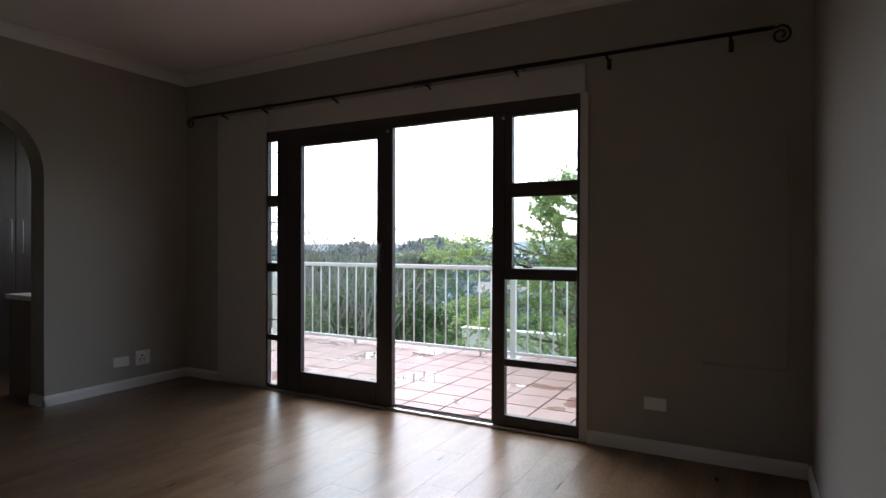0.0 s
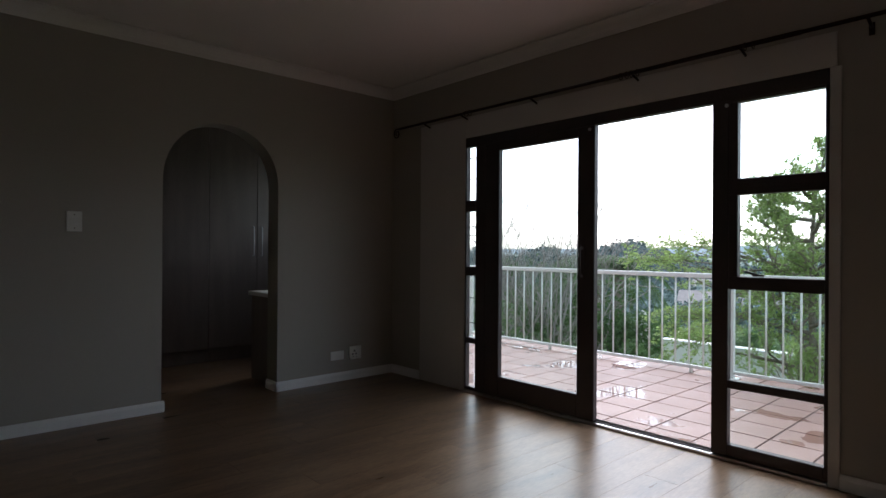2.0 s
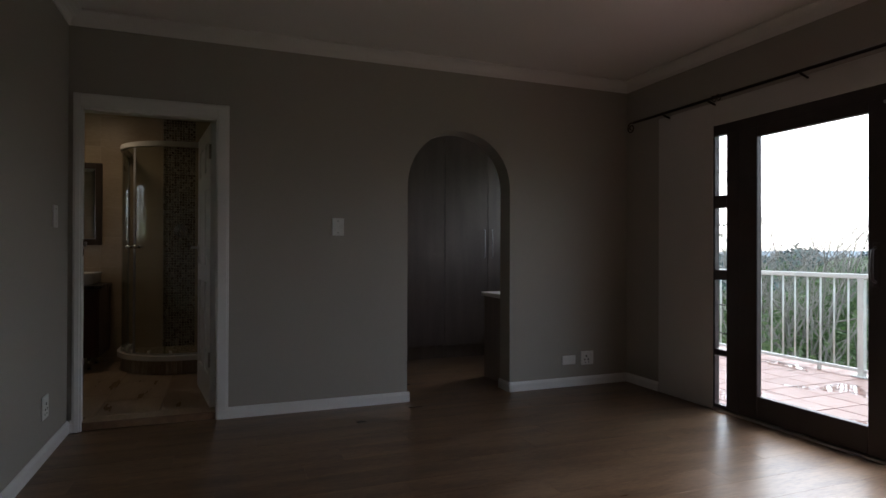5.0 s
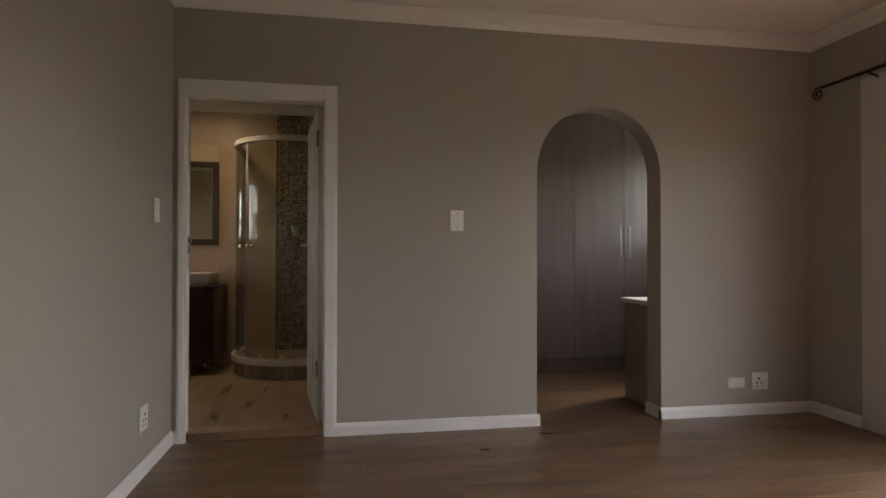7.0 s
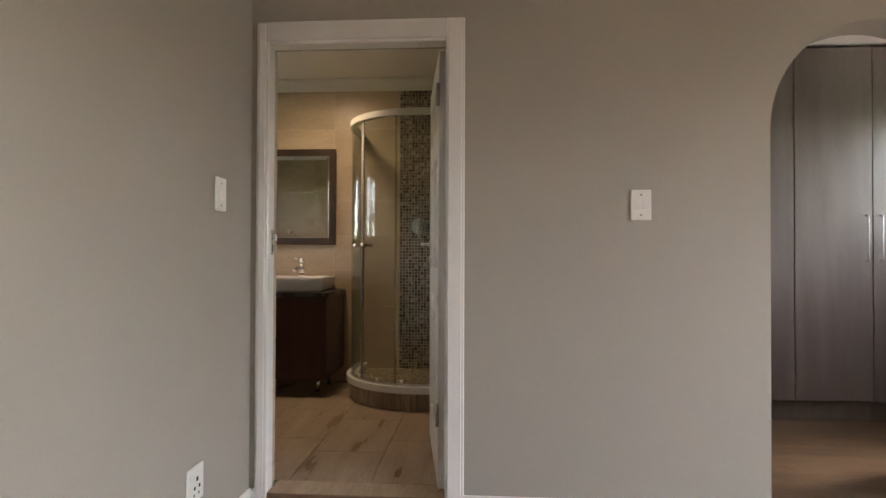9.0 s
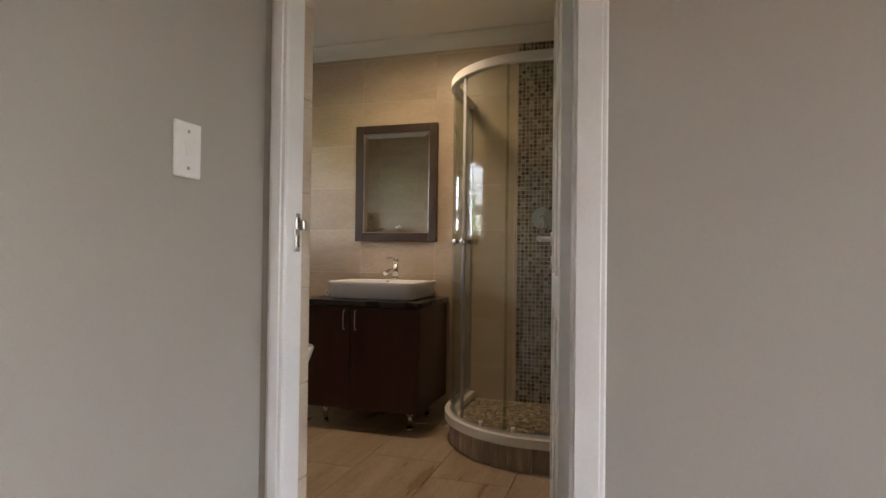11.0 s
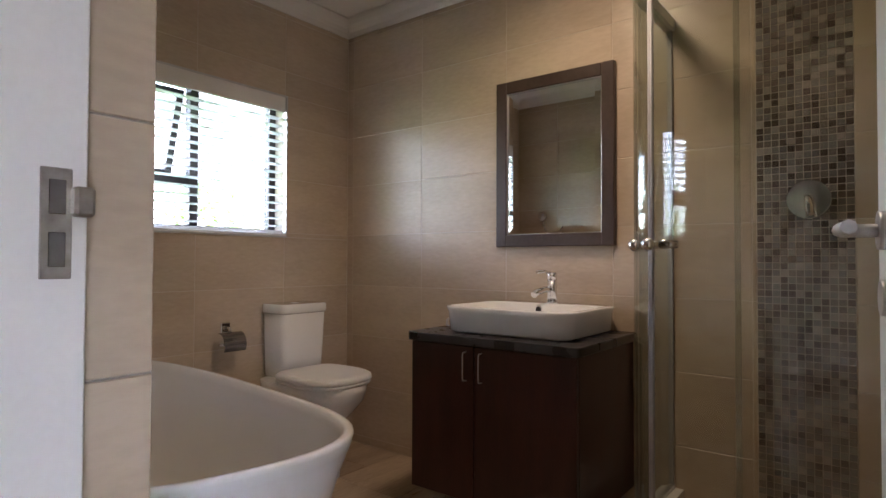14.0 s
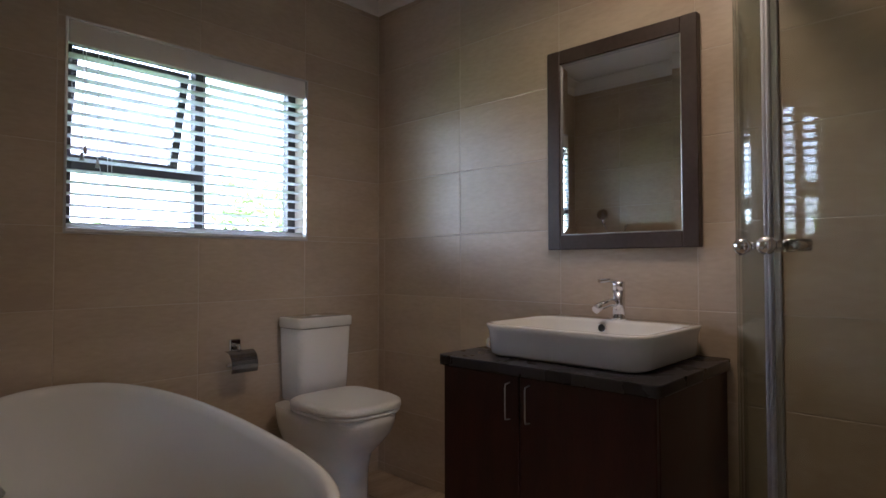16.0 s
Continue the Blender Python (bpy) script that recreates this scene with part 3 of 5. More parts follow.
part("rail", box(-2.655, -1.955, NY - 0.008, NY + 0.035, 1.892, 1.955, 0.004), ALU, slide)
part("pane", box(-2.655, -1.955, NY + 0.012, NY + 0.017, 0.176, 1.890), GLASS, slide).visible_shadow = False
b = box(-1.925, -1.890, NY - 0.016, NY - 0.008, 0.94, 1.18, 0.004)
tube([(-1.908, NY - 0.014, 0.965), (-1.908, NY - 0.045, 0.98), (-1.908, NY - 0.050, 1.06), (-1.908, NY - 0.045, 1.14), (-1.908, NY - 0.014, 1.155)], 0.008, bm=b)
part("pull_handle", b, ALU, slide)
for x, z in ((-1.86, 1.93), (-0.995, 1.93)):
    part("bolt", rod((x, NY - 0.016, z), (x, NY - 0.006, z), 0.010), STEEL, glazed)

# ---- terrace ----
terrace = structure("floor_terrace", box(-7.2, 3.4, NY + 0.040, RY + 0.16, -0.30, PZ - 0.008), GROUT, "wet pinkish terracotta terrace tiles", "terrace")
# ---- railing ----
railing = thing("railing", (-2.5, RY, PZ), "white painted steel balcony railing", "railing")
RTOP = 0.928
part("top_rail", box(-7.1, 3.3, RY - 0.025, RY + 0.025, RTOP - 0.045, RTOP, 0.005), RAILPAINT, railing)
part("bottom_rail", box(-7.1, 3.3, RY - 0.016, RY + 0.016, 0.015, 0.045, 0.003), RAILPAINT, railing)
POSTS = [-6.85, -5.18, -3.46, -1.83, -0.16, 1.51, 3.18]
for x in POSTS:
    p_ = part("post", box(x - 0.028, x + 0.028, RY - 0.024, RY + 0.024, PZ, RTOP - 0.045, 0.003), RAILPAINT, railing)
    part("base_plate", box(x - 0.065, x + 0.065, RY - 0.06, RY + 0.06, PZ, PZ + 0.010, 0.002), RAILPAINT, p_)
baluster = finish("baluster", rod((0, 0, 0.04), (0, 0, RTOP - 0.04), 0.0085, sides=8), RAILPAINT)
x = -6.997
while x < 3.3:
    if min(abs(x - q) for q in POSTS) > 0.055:
        piece("baluster", baluster, railing, (x, RY, 0))
    x += 0.1365
for x in (-5.55, -3.87, -2.20, -0.52):
    part("foot", box(x - 0.012, x + 0.012, RY - 0.014, RY + 0.014, PZ, 0.02), RAILPAINT, railing)

# ---- curtain rod ----
curtain = thing("curtain_rod", (-1.7, NY, 2.24), "dark wrought-iron curtain rod with scroll ends above the glass door", "curtain rod")
CY, CZR = NY - 0.075, 2.212
part("rod", rod((-3.80, CY, CZR), (0.46, CY, CZR), 0.011), IRON, curtain)
part("sleeve", rod((-1.70, CY, CZR), (-0.62, CY, CZR), 0.0135), IRON, curtain)
for side, x in ((1, 0.46), (-1, -3.80)):
    pts = [(x + side * s, CY, CZR) for s in (0, 0.02)]
    for k in range(34):
        a = radians(90 - side * 0 - k * 16)
        r = 0.046 * (1 - k / 44)
        pts.append((x + side * (0.03 + r * math.cos(a)), CY, CZR - 0.040 + r * math.sin(a)))
    part("scroll", tube(pts, 0.0055, sides=6), IRON, curtain, "spiral iron scroll end")
for x in (-3.45, -3.0, -2.3, -1.52, -0.90, -0.35, 0.27):
    b = rod((x, NY, CZR - 0.035), (x, CY, CZR - 0.012), 0.007)
    box(x - 0.012, x + 0.012, NY - 0.006, NY, CZR - 0.07, CZR - 0.01, 0.002, bm=b)
    part("bracket", b, IRON, curtain)
ring = bmesh.new()
tube([(0, 0.020 * math.cos(a), 0.020 * math.sin(a) - 0.006) for a in (2 * math.pi * k / 14 for k in range(15))], 0.003, sides=5, bm=ring)
ring = finish("curtain_ring", ring, IRON)
for x in (-1.60, -1.56, -1.53, -1.49, -0.88, -0.84, -2.95, -2.91):
    piece("curtain_ring", ring, curtain, (x, CY, CZR))

# ---- sockets and switches ----
def plate(name, at, normal, w, h, label, category, kind):
    """A wall plate. normal: 'x+' or 'y-' or 'y+'."""
    t = thing(name, at, label, category)
    def put(nm, u0, u1, v0, v1, d0, d1, mat, parent, lab="", bev=0.0):
        if normal == "x+":
            b = box(at[0] + d0, at[0] + d1, at[1] + u0, at[1] + u1, at[2] + v0, at[2] + v1, bev)
        elif normal == "y-":
            b = box(at[0] + u0, at[0] + u1, at[1] - d1, at[1] - d0, at[2] + v0, at[2] + v1, bev)
        else:
            b = box(at[0] + u0, at[0] + u1, at[1] + d0, at[1] + d1, at[2] + v0, at[2] + v1, bev)
        return part(nm, b, mat, parent, lab)
    p_ = put("plate", -w / 2, w / 2, -h / 2, h / 2, 0, 0.009, PLASTIC, t, "", 0.003)
    if kind == "blank":
        put("cover", -w / 2 + 0.012, w / 2 - 0.012, -h / 2 + 0.012, h / 2 - 0.012, 0.008, 0.011, PLASTIC, t, "", 0.001)
    if kind in ("switch", "single"):
        for u in ((-0.016, 0.016) if kind == "switch" else (0.0,)):
            r = put("rocker_frame", u - 0.012, u + 0.012, -0.020, 0.020, 0.008, 0.0105, PLASTIC, t, "", 0.001)
            put("rocker", u - 0.009, u + 0.009, -0.016, 0.016, 0.009, 0.013, PLASTIC, r, "", 0.002)
        for v in (-h * 0.33, h * 0.33):
            put("screw", -0.004, 0.004, v - 0.004, v + 0.004, 0.008, 0.010, BRASS, t, "", 0.001)
    if kind == "socket":
        put("rocker", w / 2 - 0.035, w / 2 - 0.015, h / 2 - 0.040, h / 2 - 0.012, 0.008, 0.012, PLASTIC, t, "", 0.002)
        for u, v, s in ((-0.010, 0.016, 0.007), (-0.026, -0.012, 0.006), (0.008, -0.012, 0.006), (-0.022, -0.036, 0.004), (0.012, -0.036, 0.004)):
            put("pin_hole", u - s, u + s, v - s, v + s, 0.0085, 0.0096, HOLE, t)
    return t


plate("wall_socket", (WX, 2.957, 0.228), "x+", 0.125, 0.115, "white plastic power socket on grey wall", "socket", "socket")
plate("blank_plate", (WX, 2.776, 0.220), "x+", 0.130, 0.075, "white blank outlet plate on grey wall", "wall plate", "blank")
plate("blank_plate", (-0.093, NY, 0.275), "y-", 0.118, 0.070, "white blank outlet plate beside the glass door", "wall plate", "blank")
plate("light_switch", (WX, 0.840, 1.297), "x+", 0.085, 0.128, "white two-rocker light switch on grey wall", "switch", "switch")
plate("light_switch", (-3.673, SY, 1.315), "y+", 0.085, 0.128, "white single-rocker light switch near the doorway", "switch", "single")
plate("wall_socket", (-3.492, SY, 0.281), "y+", 0.115, 0.125, "white plastic power socket on grey wall", "socket", "socket")
# flush meter cupboard outline beside the glass door
cover = thing("wall_panel", (0.36, NY, 1.1), "flush painted access panel in the wall", "panel")
part("cover", box(0.14, 0.53, NY - 0.006, NY, 0.525, 1.71, 0.002), PAINT, cover)
for x0, x1, z0, z1 in ((0.532, 0.542, 0.515, 1.72), (0.14, 0.532, 0.515, 0.523)):
    part("edge_strip", box(x0, x1, NY - 0.009, NY, z0, z1, 0.002), PAINT, cover)

# ---- dressing room furniture ----
wy = [0.270, 0.760, 1.250, 1.750, 2.250, 2.748, 3.246]
for i, (y0, y1) in enumerate(zip(wy, wy[1:])):
    w = thing("wardrobe", (DX - 0.3, (y0 + y1) / 2, 0), "tall dark brown wood-grain built-in wardrobe", "wardrobe", "built-in wardrobes")
    part("body", box(DX - 0.62, DX - 0.020, y0 + 0.001, y1 - 0.001, 0.13, 2.48), WARDROBE, w)
    part("plinth", box(DX - 0.60, DX - 0.030, y0 + 0.001, y1 - 0.001, 0.0, 0.13), WARDROBE, w)
    d = part("door", box(DX - 0.019, DX, y0 + 0.002, y1 - 0.002, 0.135, 2.475, 0.002), WARDROBE, w)
    hy = y0 + 0.045 if i % 2 else y1 - 0.045
    b = tube([(DX, hy, 1.060), (DX + 0.028, hy, 1.063), (DX + 0.030, hy, 1.075), (DX + 0.030, hy, 1.345), (DX + 0.028, hy, 1.357), (DX, hy, 1.360)], 0.004)
    part("handle", b, STEEL, d, "slim brushed metal bar handle")
low = thing("low_cabinet", (-4.33, 2.9, 0), "low brown cabinet with pale top behind the arch", "cabinet")
part("body", box(-4.60, BACK - 0.005, 2.29, 3.30, 0.0, 0.725, 0.002), CABINET, low)
part("top", box(-4.63, BACK - 0.003, 2.270, 3.31, 0.725, 0.760, 0.004), TRIM, low, "pale laminate cabinet top")
solid("wall_shelf", box(-4.40, BACK - 0.003, 2.36, 3.25, 0.995, 1.02, 0.002), TRIM, "small pale wall shelf above the cabinet", "shelf")

# ---- vanity ----
van = thing("vanity_cabinet", (-5.9, -1.32, BZ), "dark mahogany vanity cabinet on small chrome feet", "vanity")
VX0, VX1, VY0, VY1, VB, VT = BX + 0.005, -5.660, -1.682, -0.946, 0.180, 0.780
b = box(VX0, VX1 - 0.020, VY0, VY1, VB, VT, 0.002)
part("body", b, MAHOGANY, van)
for y0, y1 in ((VY0, -1.372), (-1.369, VY1)):
    d = part("door", box(VX1 - 0.019, VX1, y0 + 0.001, y1 - 0.001, VB, VT - 0.004, 0.002), MAHOGANY, van)
    hy = y1 - 0.034 if y0 < -1.5 else y0 + 0.036
    b = tube([(VX1, hy, 0.643), (VX1 + 0.022, hy, 0.646), (VX1 + 0.024, hy, 0.66), (VX1 + 0.024, hy, 0.738), (VX1 + 0.022, hy, 0.752), (VX1, hy, 0.755)], 0.0023)
    part("handle", b, STEEL, d, "slim chrome bar handle")
for x in (VX1 - 0.15, VX0 + 0.08):
    for y in (VY0 + 0.08, VY1 - 0.10):
        b = rod((x, y, BZ), (x, y, VB), 0.016, sides=14)
        rod((x, y, BZ), (x, y, BZ + 0.014), 0.024, sides=14, bm=b)
        rod((x, y, VB - 0.012), (x, y, VB), 0.026, sides=14, bm=b)
        part("foot", b, CHROME, van, "round chrome foot")
b = loft([[(u, v, z) for u, v in rounded(VX0, -5.640, -1.694, -0.930, 0.02, 3)] for z in (0.781, 0.786, 0.809, 0.814)])
counter = solid("vanity_counter", b, SLATE, "dark granite-look counter slab on the vanity", "counter")

cable = solid("cable", tube([(-6.06, -1.56, 0.822), (-6.00, -1.62, 0.822), (-5.94, -1.655, 0.838), (-5.90, -1.66, 0.852), (-5.86, -1.65, 0.846), (-5.845, -1.64, 0.826), (-5.85, -1.63, 0.822)], 0.005), SEAL, "short grey cable loop lying on the vanity counter", "cable")

# ---- basin ----
def ring_at(x0, x1, y0, y1, r, z, n=7):
    return [(u, v, z) for u, v in rounded(x0, x1, y0, y1, r, n)]


BX0, BX1, BY0, BY1, BT = -6.195, -5.715, -1.578, -0.998, 0.922
rings = [ring_at(BX0 + 0.016, BX1 - 0.028, BY0 + 0.026, BY1 - 0.030, 0.06, 0.8145), ring_at(BX0 + 0.006, BX1 - 0.014, BY0 + 0.012, BY1 - 0.015, 0.065, 0.825),
         ring_at(BX0 + 0.004, BX1 - 0.006, BY0 + 0.006, BY1 - 0.008, 0.07, 0.898), ring_at(BX0, BX1, BY0, BY1, 0.07, 0.915),
         ring_at(BX0 + 0.003, BX1 - 0.003, BY0 + 0.003, BY1 - 0.003, 0.068, BT), ring_at(BX0 + 0.125, BX1 - 0.014, BY0 + 0.014, BY1 - 0.014, 0.06, BT),
         ring_at(BX0 + 0.132, BX1 - 0.020, BY0 + 0.020, BY1 - 0.020, 0.055, BT - 0.008), ring_at(BX0 + 0.150, BX1 - 0.045, BY0 + 0.05, BY1 - 0.05, 0.05, 0.860),
         ring_at(BX0 + 0.18, BX1 - 0.09, BY0 + 0.10, BY1 - 0.10, 0.05, 0.838)]
basin = thing("wash_basin", (-5.95, -1.30, 0.817), "white ceramic counter-top wash basin with soft corners", "basin")
part("bowl", loft(rings), CERAMIC, basin)
part("drain", rod((-5.92, -1.30, 0.838), (-5.92, -1.30, 0.842), 0.022, sides=18), CHROME, basin, "chrome drain")
b = rod((BX0 + 0.142, -1.30, 0.898), (BX0 + 0.148, -1.30, 0.897), 0.013, sides=18)
part("overflow", b, HOLE, basin, "dark overflow hole with chrome rim")
part("overflow_rim", tube([(BX0 + 0.147, -1.30 + 0.015 * math.cos(a), 0.898 + 0.015 * math.sin(a)) for a in (2 * math.pi * k / 16 for k in range(17))], 0.0028, sides=6), CHROME, basin)
tap = thing("basin_tap", (-6.13, -1.27, BT), "chrome single-lever basin mixer tap", "tap")
TX, TY = -6.125, -1.275
b = rod((TX, TY, BT), (TX, TY, BT + 0.008), 0.027, sides=18)
rod((TX, TY, BT + 0.008), (TX, TY, BT + 0.105), 0.021, sides=18, bm=b)
part("body", b, CHROME, tap)
part("spout", tube([(TX, TY, BT + 0.060), (TX + 0.05, TY - 0.010, BT + 0.062), (TX + 0.10, TY - 0.02, BT + 0.052), (TX + 0.122, TY - 0.024, BT + 0.040)], 0.014, sides=12), CHROME, tap)
b = rod((TX, TY, BT + 0.105), (TX, TY, BT + 0.135), 0.022, sides=18)
tube([(TX, TY, BT + 0.130), (TX + 0.05, TY - 0.008, BT + 0.140), (TX + 0.105, TY - 0.018, BT + 0.138)], 0.007, sides=8, bm=b)
part("lever", b, CHROME, tap)
solid("waste_cable", tube([(-6.10, -1.640, 0.819), (-6.09, -1.630, 0.850), (-6.08, -1.618, 0.868), (-6.07, -1.604, 0.872)], 0.004), BRASS, "thin grey hose behind the basin", "hose")

# ---- mirror ----
mir = thing("wall_mirror", (BX, -1.327, 1.17), "wall mirror in a dark brown wooden frame", "mirror")
MY0, MY1, MZ0, MZ1, MW = -1.602, -1.017, 1.174, 1.960, 0.056
for y0, y1, z0, z1 in ((MY0, MY0 + MW, MZ0, MZ1), (MY1 - MW, MY1, MZ0, MZ1), (MY0 + MW, MY1 - MW, MZ0, MZ0 + MW), (MY0 + MW, MY1 - MW, MZ1 - MW, MZ1)):
    part("frame", box(BX + 0.001, BX + 0.032, y0, y1, z0, z1, 0.003), ESPRESSO, mir)
GXM = BX + 0.018
iy0, iy1, iz0, iz1 = MY0 + MW, MY1 - MW, MZ0 + MW, MZ1 - MW
outer = [(GXM, iy0, iz0), (GXM, iy1, iz0), (GXM, iy1, iz1), (GXM, iy0, iz1)]
inner = [(GXM + 0.0035, iy0 + 0.032, iz0 + 0.032), (GXM + 0.0035, iy1 - 0.032, iz0 + 0.032), (GXM + 0.0035, iy1 - 0.032, iz1 - 0.032), (GXM + 0.0035, iy0 + 0.032, iz1 - 0.032)]
back = [(GXM - 0.004, y, z) for _, y, z in outer]
for y0, y1, z0, z1 in ((iy0, iy0 + 0.004, iz0, iz1), (iy1 - 0.004, iy1, iz0, iz1), (iy0 + 0.004, iy1 - 0.004, iz0, iz0 + 0.004), (iy0 + 0.004, iy1 - 0.004, iz1 - 0.004, iz1)):
    part("inner_lip", box(GXM + 0.0005, BX + 0.026, y0, y1, z0, z1, 0.0008), STEEL, mir, "bright metal inner lip")
part("mirror_glass", loft([back, outer, inner], None, True, False), MIRROR, mir, "bevelled silver mirror glass")

# ---- toilet ----
wc = thing("toilet", (-5.72, -2.45, BZ), "white ceramic close-coupled toilet with closed lid", "toilet")
TXC, TCX = -5.715, -5.757


def oval(cx, y0, y1, w, z, n=28, flat=0.55):
    """A D-shaped ring: flat at y0, round at y1."""
    out = []
    for k in range(n):
        a = 2 * math.pi * k / n
        c, s = math.cos(a), math.sin(a)
        yy = (y0 + y1) / 2 + (y1 - y0) / 2 * math.copysign(abs(s) ** (0.8 if s > 0 else 0.35), s)
        xx = cx + w / 2 * math.copysign(abs(c) ** (0.75 if s > 0 else 0.45), c)
        out.append((xx, yy, z))
    return out


part("bowl", loft([oval(TXC, -2.60, -2.235, 0.250, BZ), oval(TXC, -2.60, -2.225, 0.246, 0.12), oval(TXC, -2.60, -2.215, 0.246, 0.27), oval(TXC, -2.61, -2.195, 0.256, 0.335), oval(TXC, -2.62, -2.140, 0.300, 0.385),
                   oval(TXC, -2.62, -2.095, 0.342, 0.435), oval(TXC, -2.62, -2.078, 0.360, 0.480), oval(TXC, -2.62, -2.075, 0.364, 0.515)]), CERAMIC, wc)
part("seat", loft([oval(TXC, -2.47, -2.075, 0.372, 0.516), oval(TXC, -2.47, -2.070, 0.380, 0.523), oval(TXC, -2.47, -2.072, 0.376, 0.531)]), PLASTIC, wc)
part("lid", loft([oval(TXC, -2.47, -2.070, 0.382, 0.533), oval(TXC, -2.475, -2.066, 0.388, 0.540), oval(TXC, -2.475, -2.068, 0.384, 0.557), oval(TXC, -2.465, -2.085, 0.35, 0.566)]), PLASTIC, wc, "closed white toilet lid")
for x in (-0.07, 0.07):
    part("hinge", rod((TXC + x - 0.02, -2.478, 0.543), (TXC + x + 0.02, -2.478, 0.543), 0.012), PLASTIC, wc)
part("cistern", loft([[(u, v, z) for u, v in rounded(TCX - w, TCX + w, -2.668, y1, 0.030, 5)] for z, w, y1 in ((0.516, 0.128, -2.500), (0.60, 0.132, -2.494), (0.835, 0.140, -2.486))]), CERAMIC, wc)
part("cistern_lid", loft([[(u, v, z) for u, v in rounded(TCX - w, TCX + w, -2.668, y1, 0.028, 5)] for z, w, y1 in ((0.837, 0.142, -2.484), (0.843, 0.146, -2.480), (0.876, 0.146, -2.480), (0.884, 0.140, -2.486))]), CERAMIC, wc)
part("flush_button", rod((TCX, -2.575, 0.884), (TCX, -2.575, 0.890), 0.022, sides=18), CHROME, wc, "chrome flush button")
solid("pipe_box", box(-5.500, -5.25, BS, BS + 0.12, BZ, 0.26, 0.004), CERAMIC, "low pale tiled pipe boxing beside the toilet", "boxing")

# ---- toilet roll holder ----
tp = thing("toilet_roll_holder", (-5.412, BS, 0.71), "chrome toilet roll holder with cover flap", "roll holder")
part("mount", box(-5.437, -5.387, BS, BS + 0.014, 0.752, 0.802, 0.004), CHROME, tp)
part("arm", tube([(-5.412, BS + 0.01, 0.777), (-5.412, BS + 0.045, 0.775), (-5.412, BS + 0.055, 0.752)], 0.009), CHROME, tp)
flap = []
for k in range(9):
    a = radians(100 - k * 16)
    flap.append((BS + 0.055 + 0.055 * math.cos(a) * 0.9, 0.702 + 0.058 * math.sin(a)))
b = prism(flap + [(y - 0.003, z - 0.003) for y, z in reversed(flap)], "x", -5.467, -5.352)
part("flap", b, DARK_CHROME, tp, "chrome cover flap with a dark reflection painted in")
part("roll_bar", rod((-5.467, BS + 0.055, 0.702), (-5.352, BS + 0.055, 0.702), 0.008), CHROME, tp)

# ---- bath ----
tub = thing("bathtub", (-4.70, -1.87, BZ), "white acrylic freestanding bathtub with flared rim", "bathtub")
RIM, RISE = 0.656, 0.053


def tub_ring(e, drop, power=2.25, n=64):
    """One level of the tub, drop below the rim: a squared oval, turned off the wall, its rim rising to both ends."""
    out, turn = [], radians(-10.3)
    for k in range(n):
        c, s = math.cos(2 * math.pi * k / n), math.sin(2 * math.pi * k / n)
        su, sv = math.copysign(abs(c) ** (2 / power), c), math.copysign(abs(s) ** (2 / power), s)
        u, v = (0.433 - e) * su * (1 + 0.11 * sv), (0.813 - e) * sv
        share = max(1 - drop / 0.45, 0.0)
        out.append((-4.640 + u * math.cos(turn) - v * math.sin(turn), -1.850 + u * math.sin(turn) + v * math.cos(turn), RIM - drop + RISE * sv * sv * share))
    return out


part("shell", loft([tub_ring(0.160, RIM - BZ), tub_ring(0.148, 0.52), tub_ring(0.095, 0.29), tub_ring(0.032, 0.09), tub_ring(0.007, 0.03), tub_ring(0.001, 0.010),
                    tub_ring(0.002, 0.003), tub_ring(0.008, 0.0), tub_ring(0.018, 0.0), tub_ring(0.027, 0.005), tub_ring(0.034, 0.03),
                    tub_ring(0.068, 0.16), tub_ring(0.125, 0.36), tub_ring(0.20, 0.42)]), ACRYLIC, tub)
part("drain", rod((-4.67, -1.60, 0.229), (-4.67, -1.60, 0.235), 0.03, sides=18), CHROME, tub, "chrome drain")

# ---- bath mixer on the wall ----
mix = thing("bath_mixer", (BACK, -1.32, 0.865), "chrome wall-mounted bath mixer above the bathtub", "bath mixer")
MXX = BACK - 0.075
part("spread_bar", rod((MXX, -1.36, 0.865), (MXX, -1.16, 0.865), 0.018, sides=14), CHROME, mix)
for y in (-1.34, -1.18):
    b = rod((BACK, y, 0.865), (MXX, y, 0.865), 0.012)
    rod((BACK, y, 0.865), (BACK - 0.012, y, 0.865), 0.030, sides=18, bm=b)
    part("inlet", b, CHROME, mix)
for y in (-1.385, -1.135):
    b = rod((MXX - 0.075, y, 0.832), (MXX - 0.075, y, 0.892), 0.0165, 0.0175, sides=18)
    ball((MXX - 0.075, y, 0.892), 0.0175, bm=b, squash=(1, 1, 0.55))
    rod((MXX, y * 0.97 - 0.036, 0.865), (MXX - 0.075, y, 0.865), 0.011, bm=b)
    part("knob", b, CHROME, mix)
part("spout", tube([(MXX, -1.26, 0.860), (MXX - 0.08, -1.26, 0.860), (MXX - 0.13, -1.26, 0.845), (MXX - 0.145, -1.26, 0.82)], 0.014, sides=12), CHROME, mix)
hs = thing("hand_shower", (BACK, -2.40, 1.38), "chrome hand shower on a wall hook with hose", "hand shower")
part("hook", rod((BACK, -2.40, 1.37), (BACK - 0.05, -2.40, 1.38), 0.014), CHROME, hs)
b = tube([(BACK - 0.05, -2.40, 1.32), (BACK - 0.052, -2.40, 1.40), (BACK - 0.070, -2.398, 1.46)], 0.011)
rod((BACK - 0.060, -2.398, 1.475), (BACK - 0.090, -2.396, 1.485), 0.034, 0.042, sides=18, bm=b)
part("handset", b, CHROME, hs)
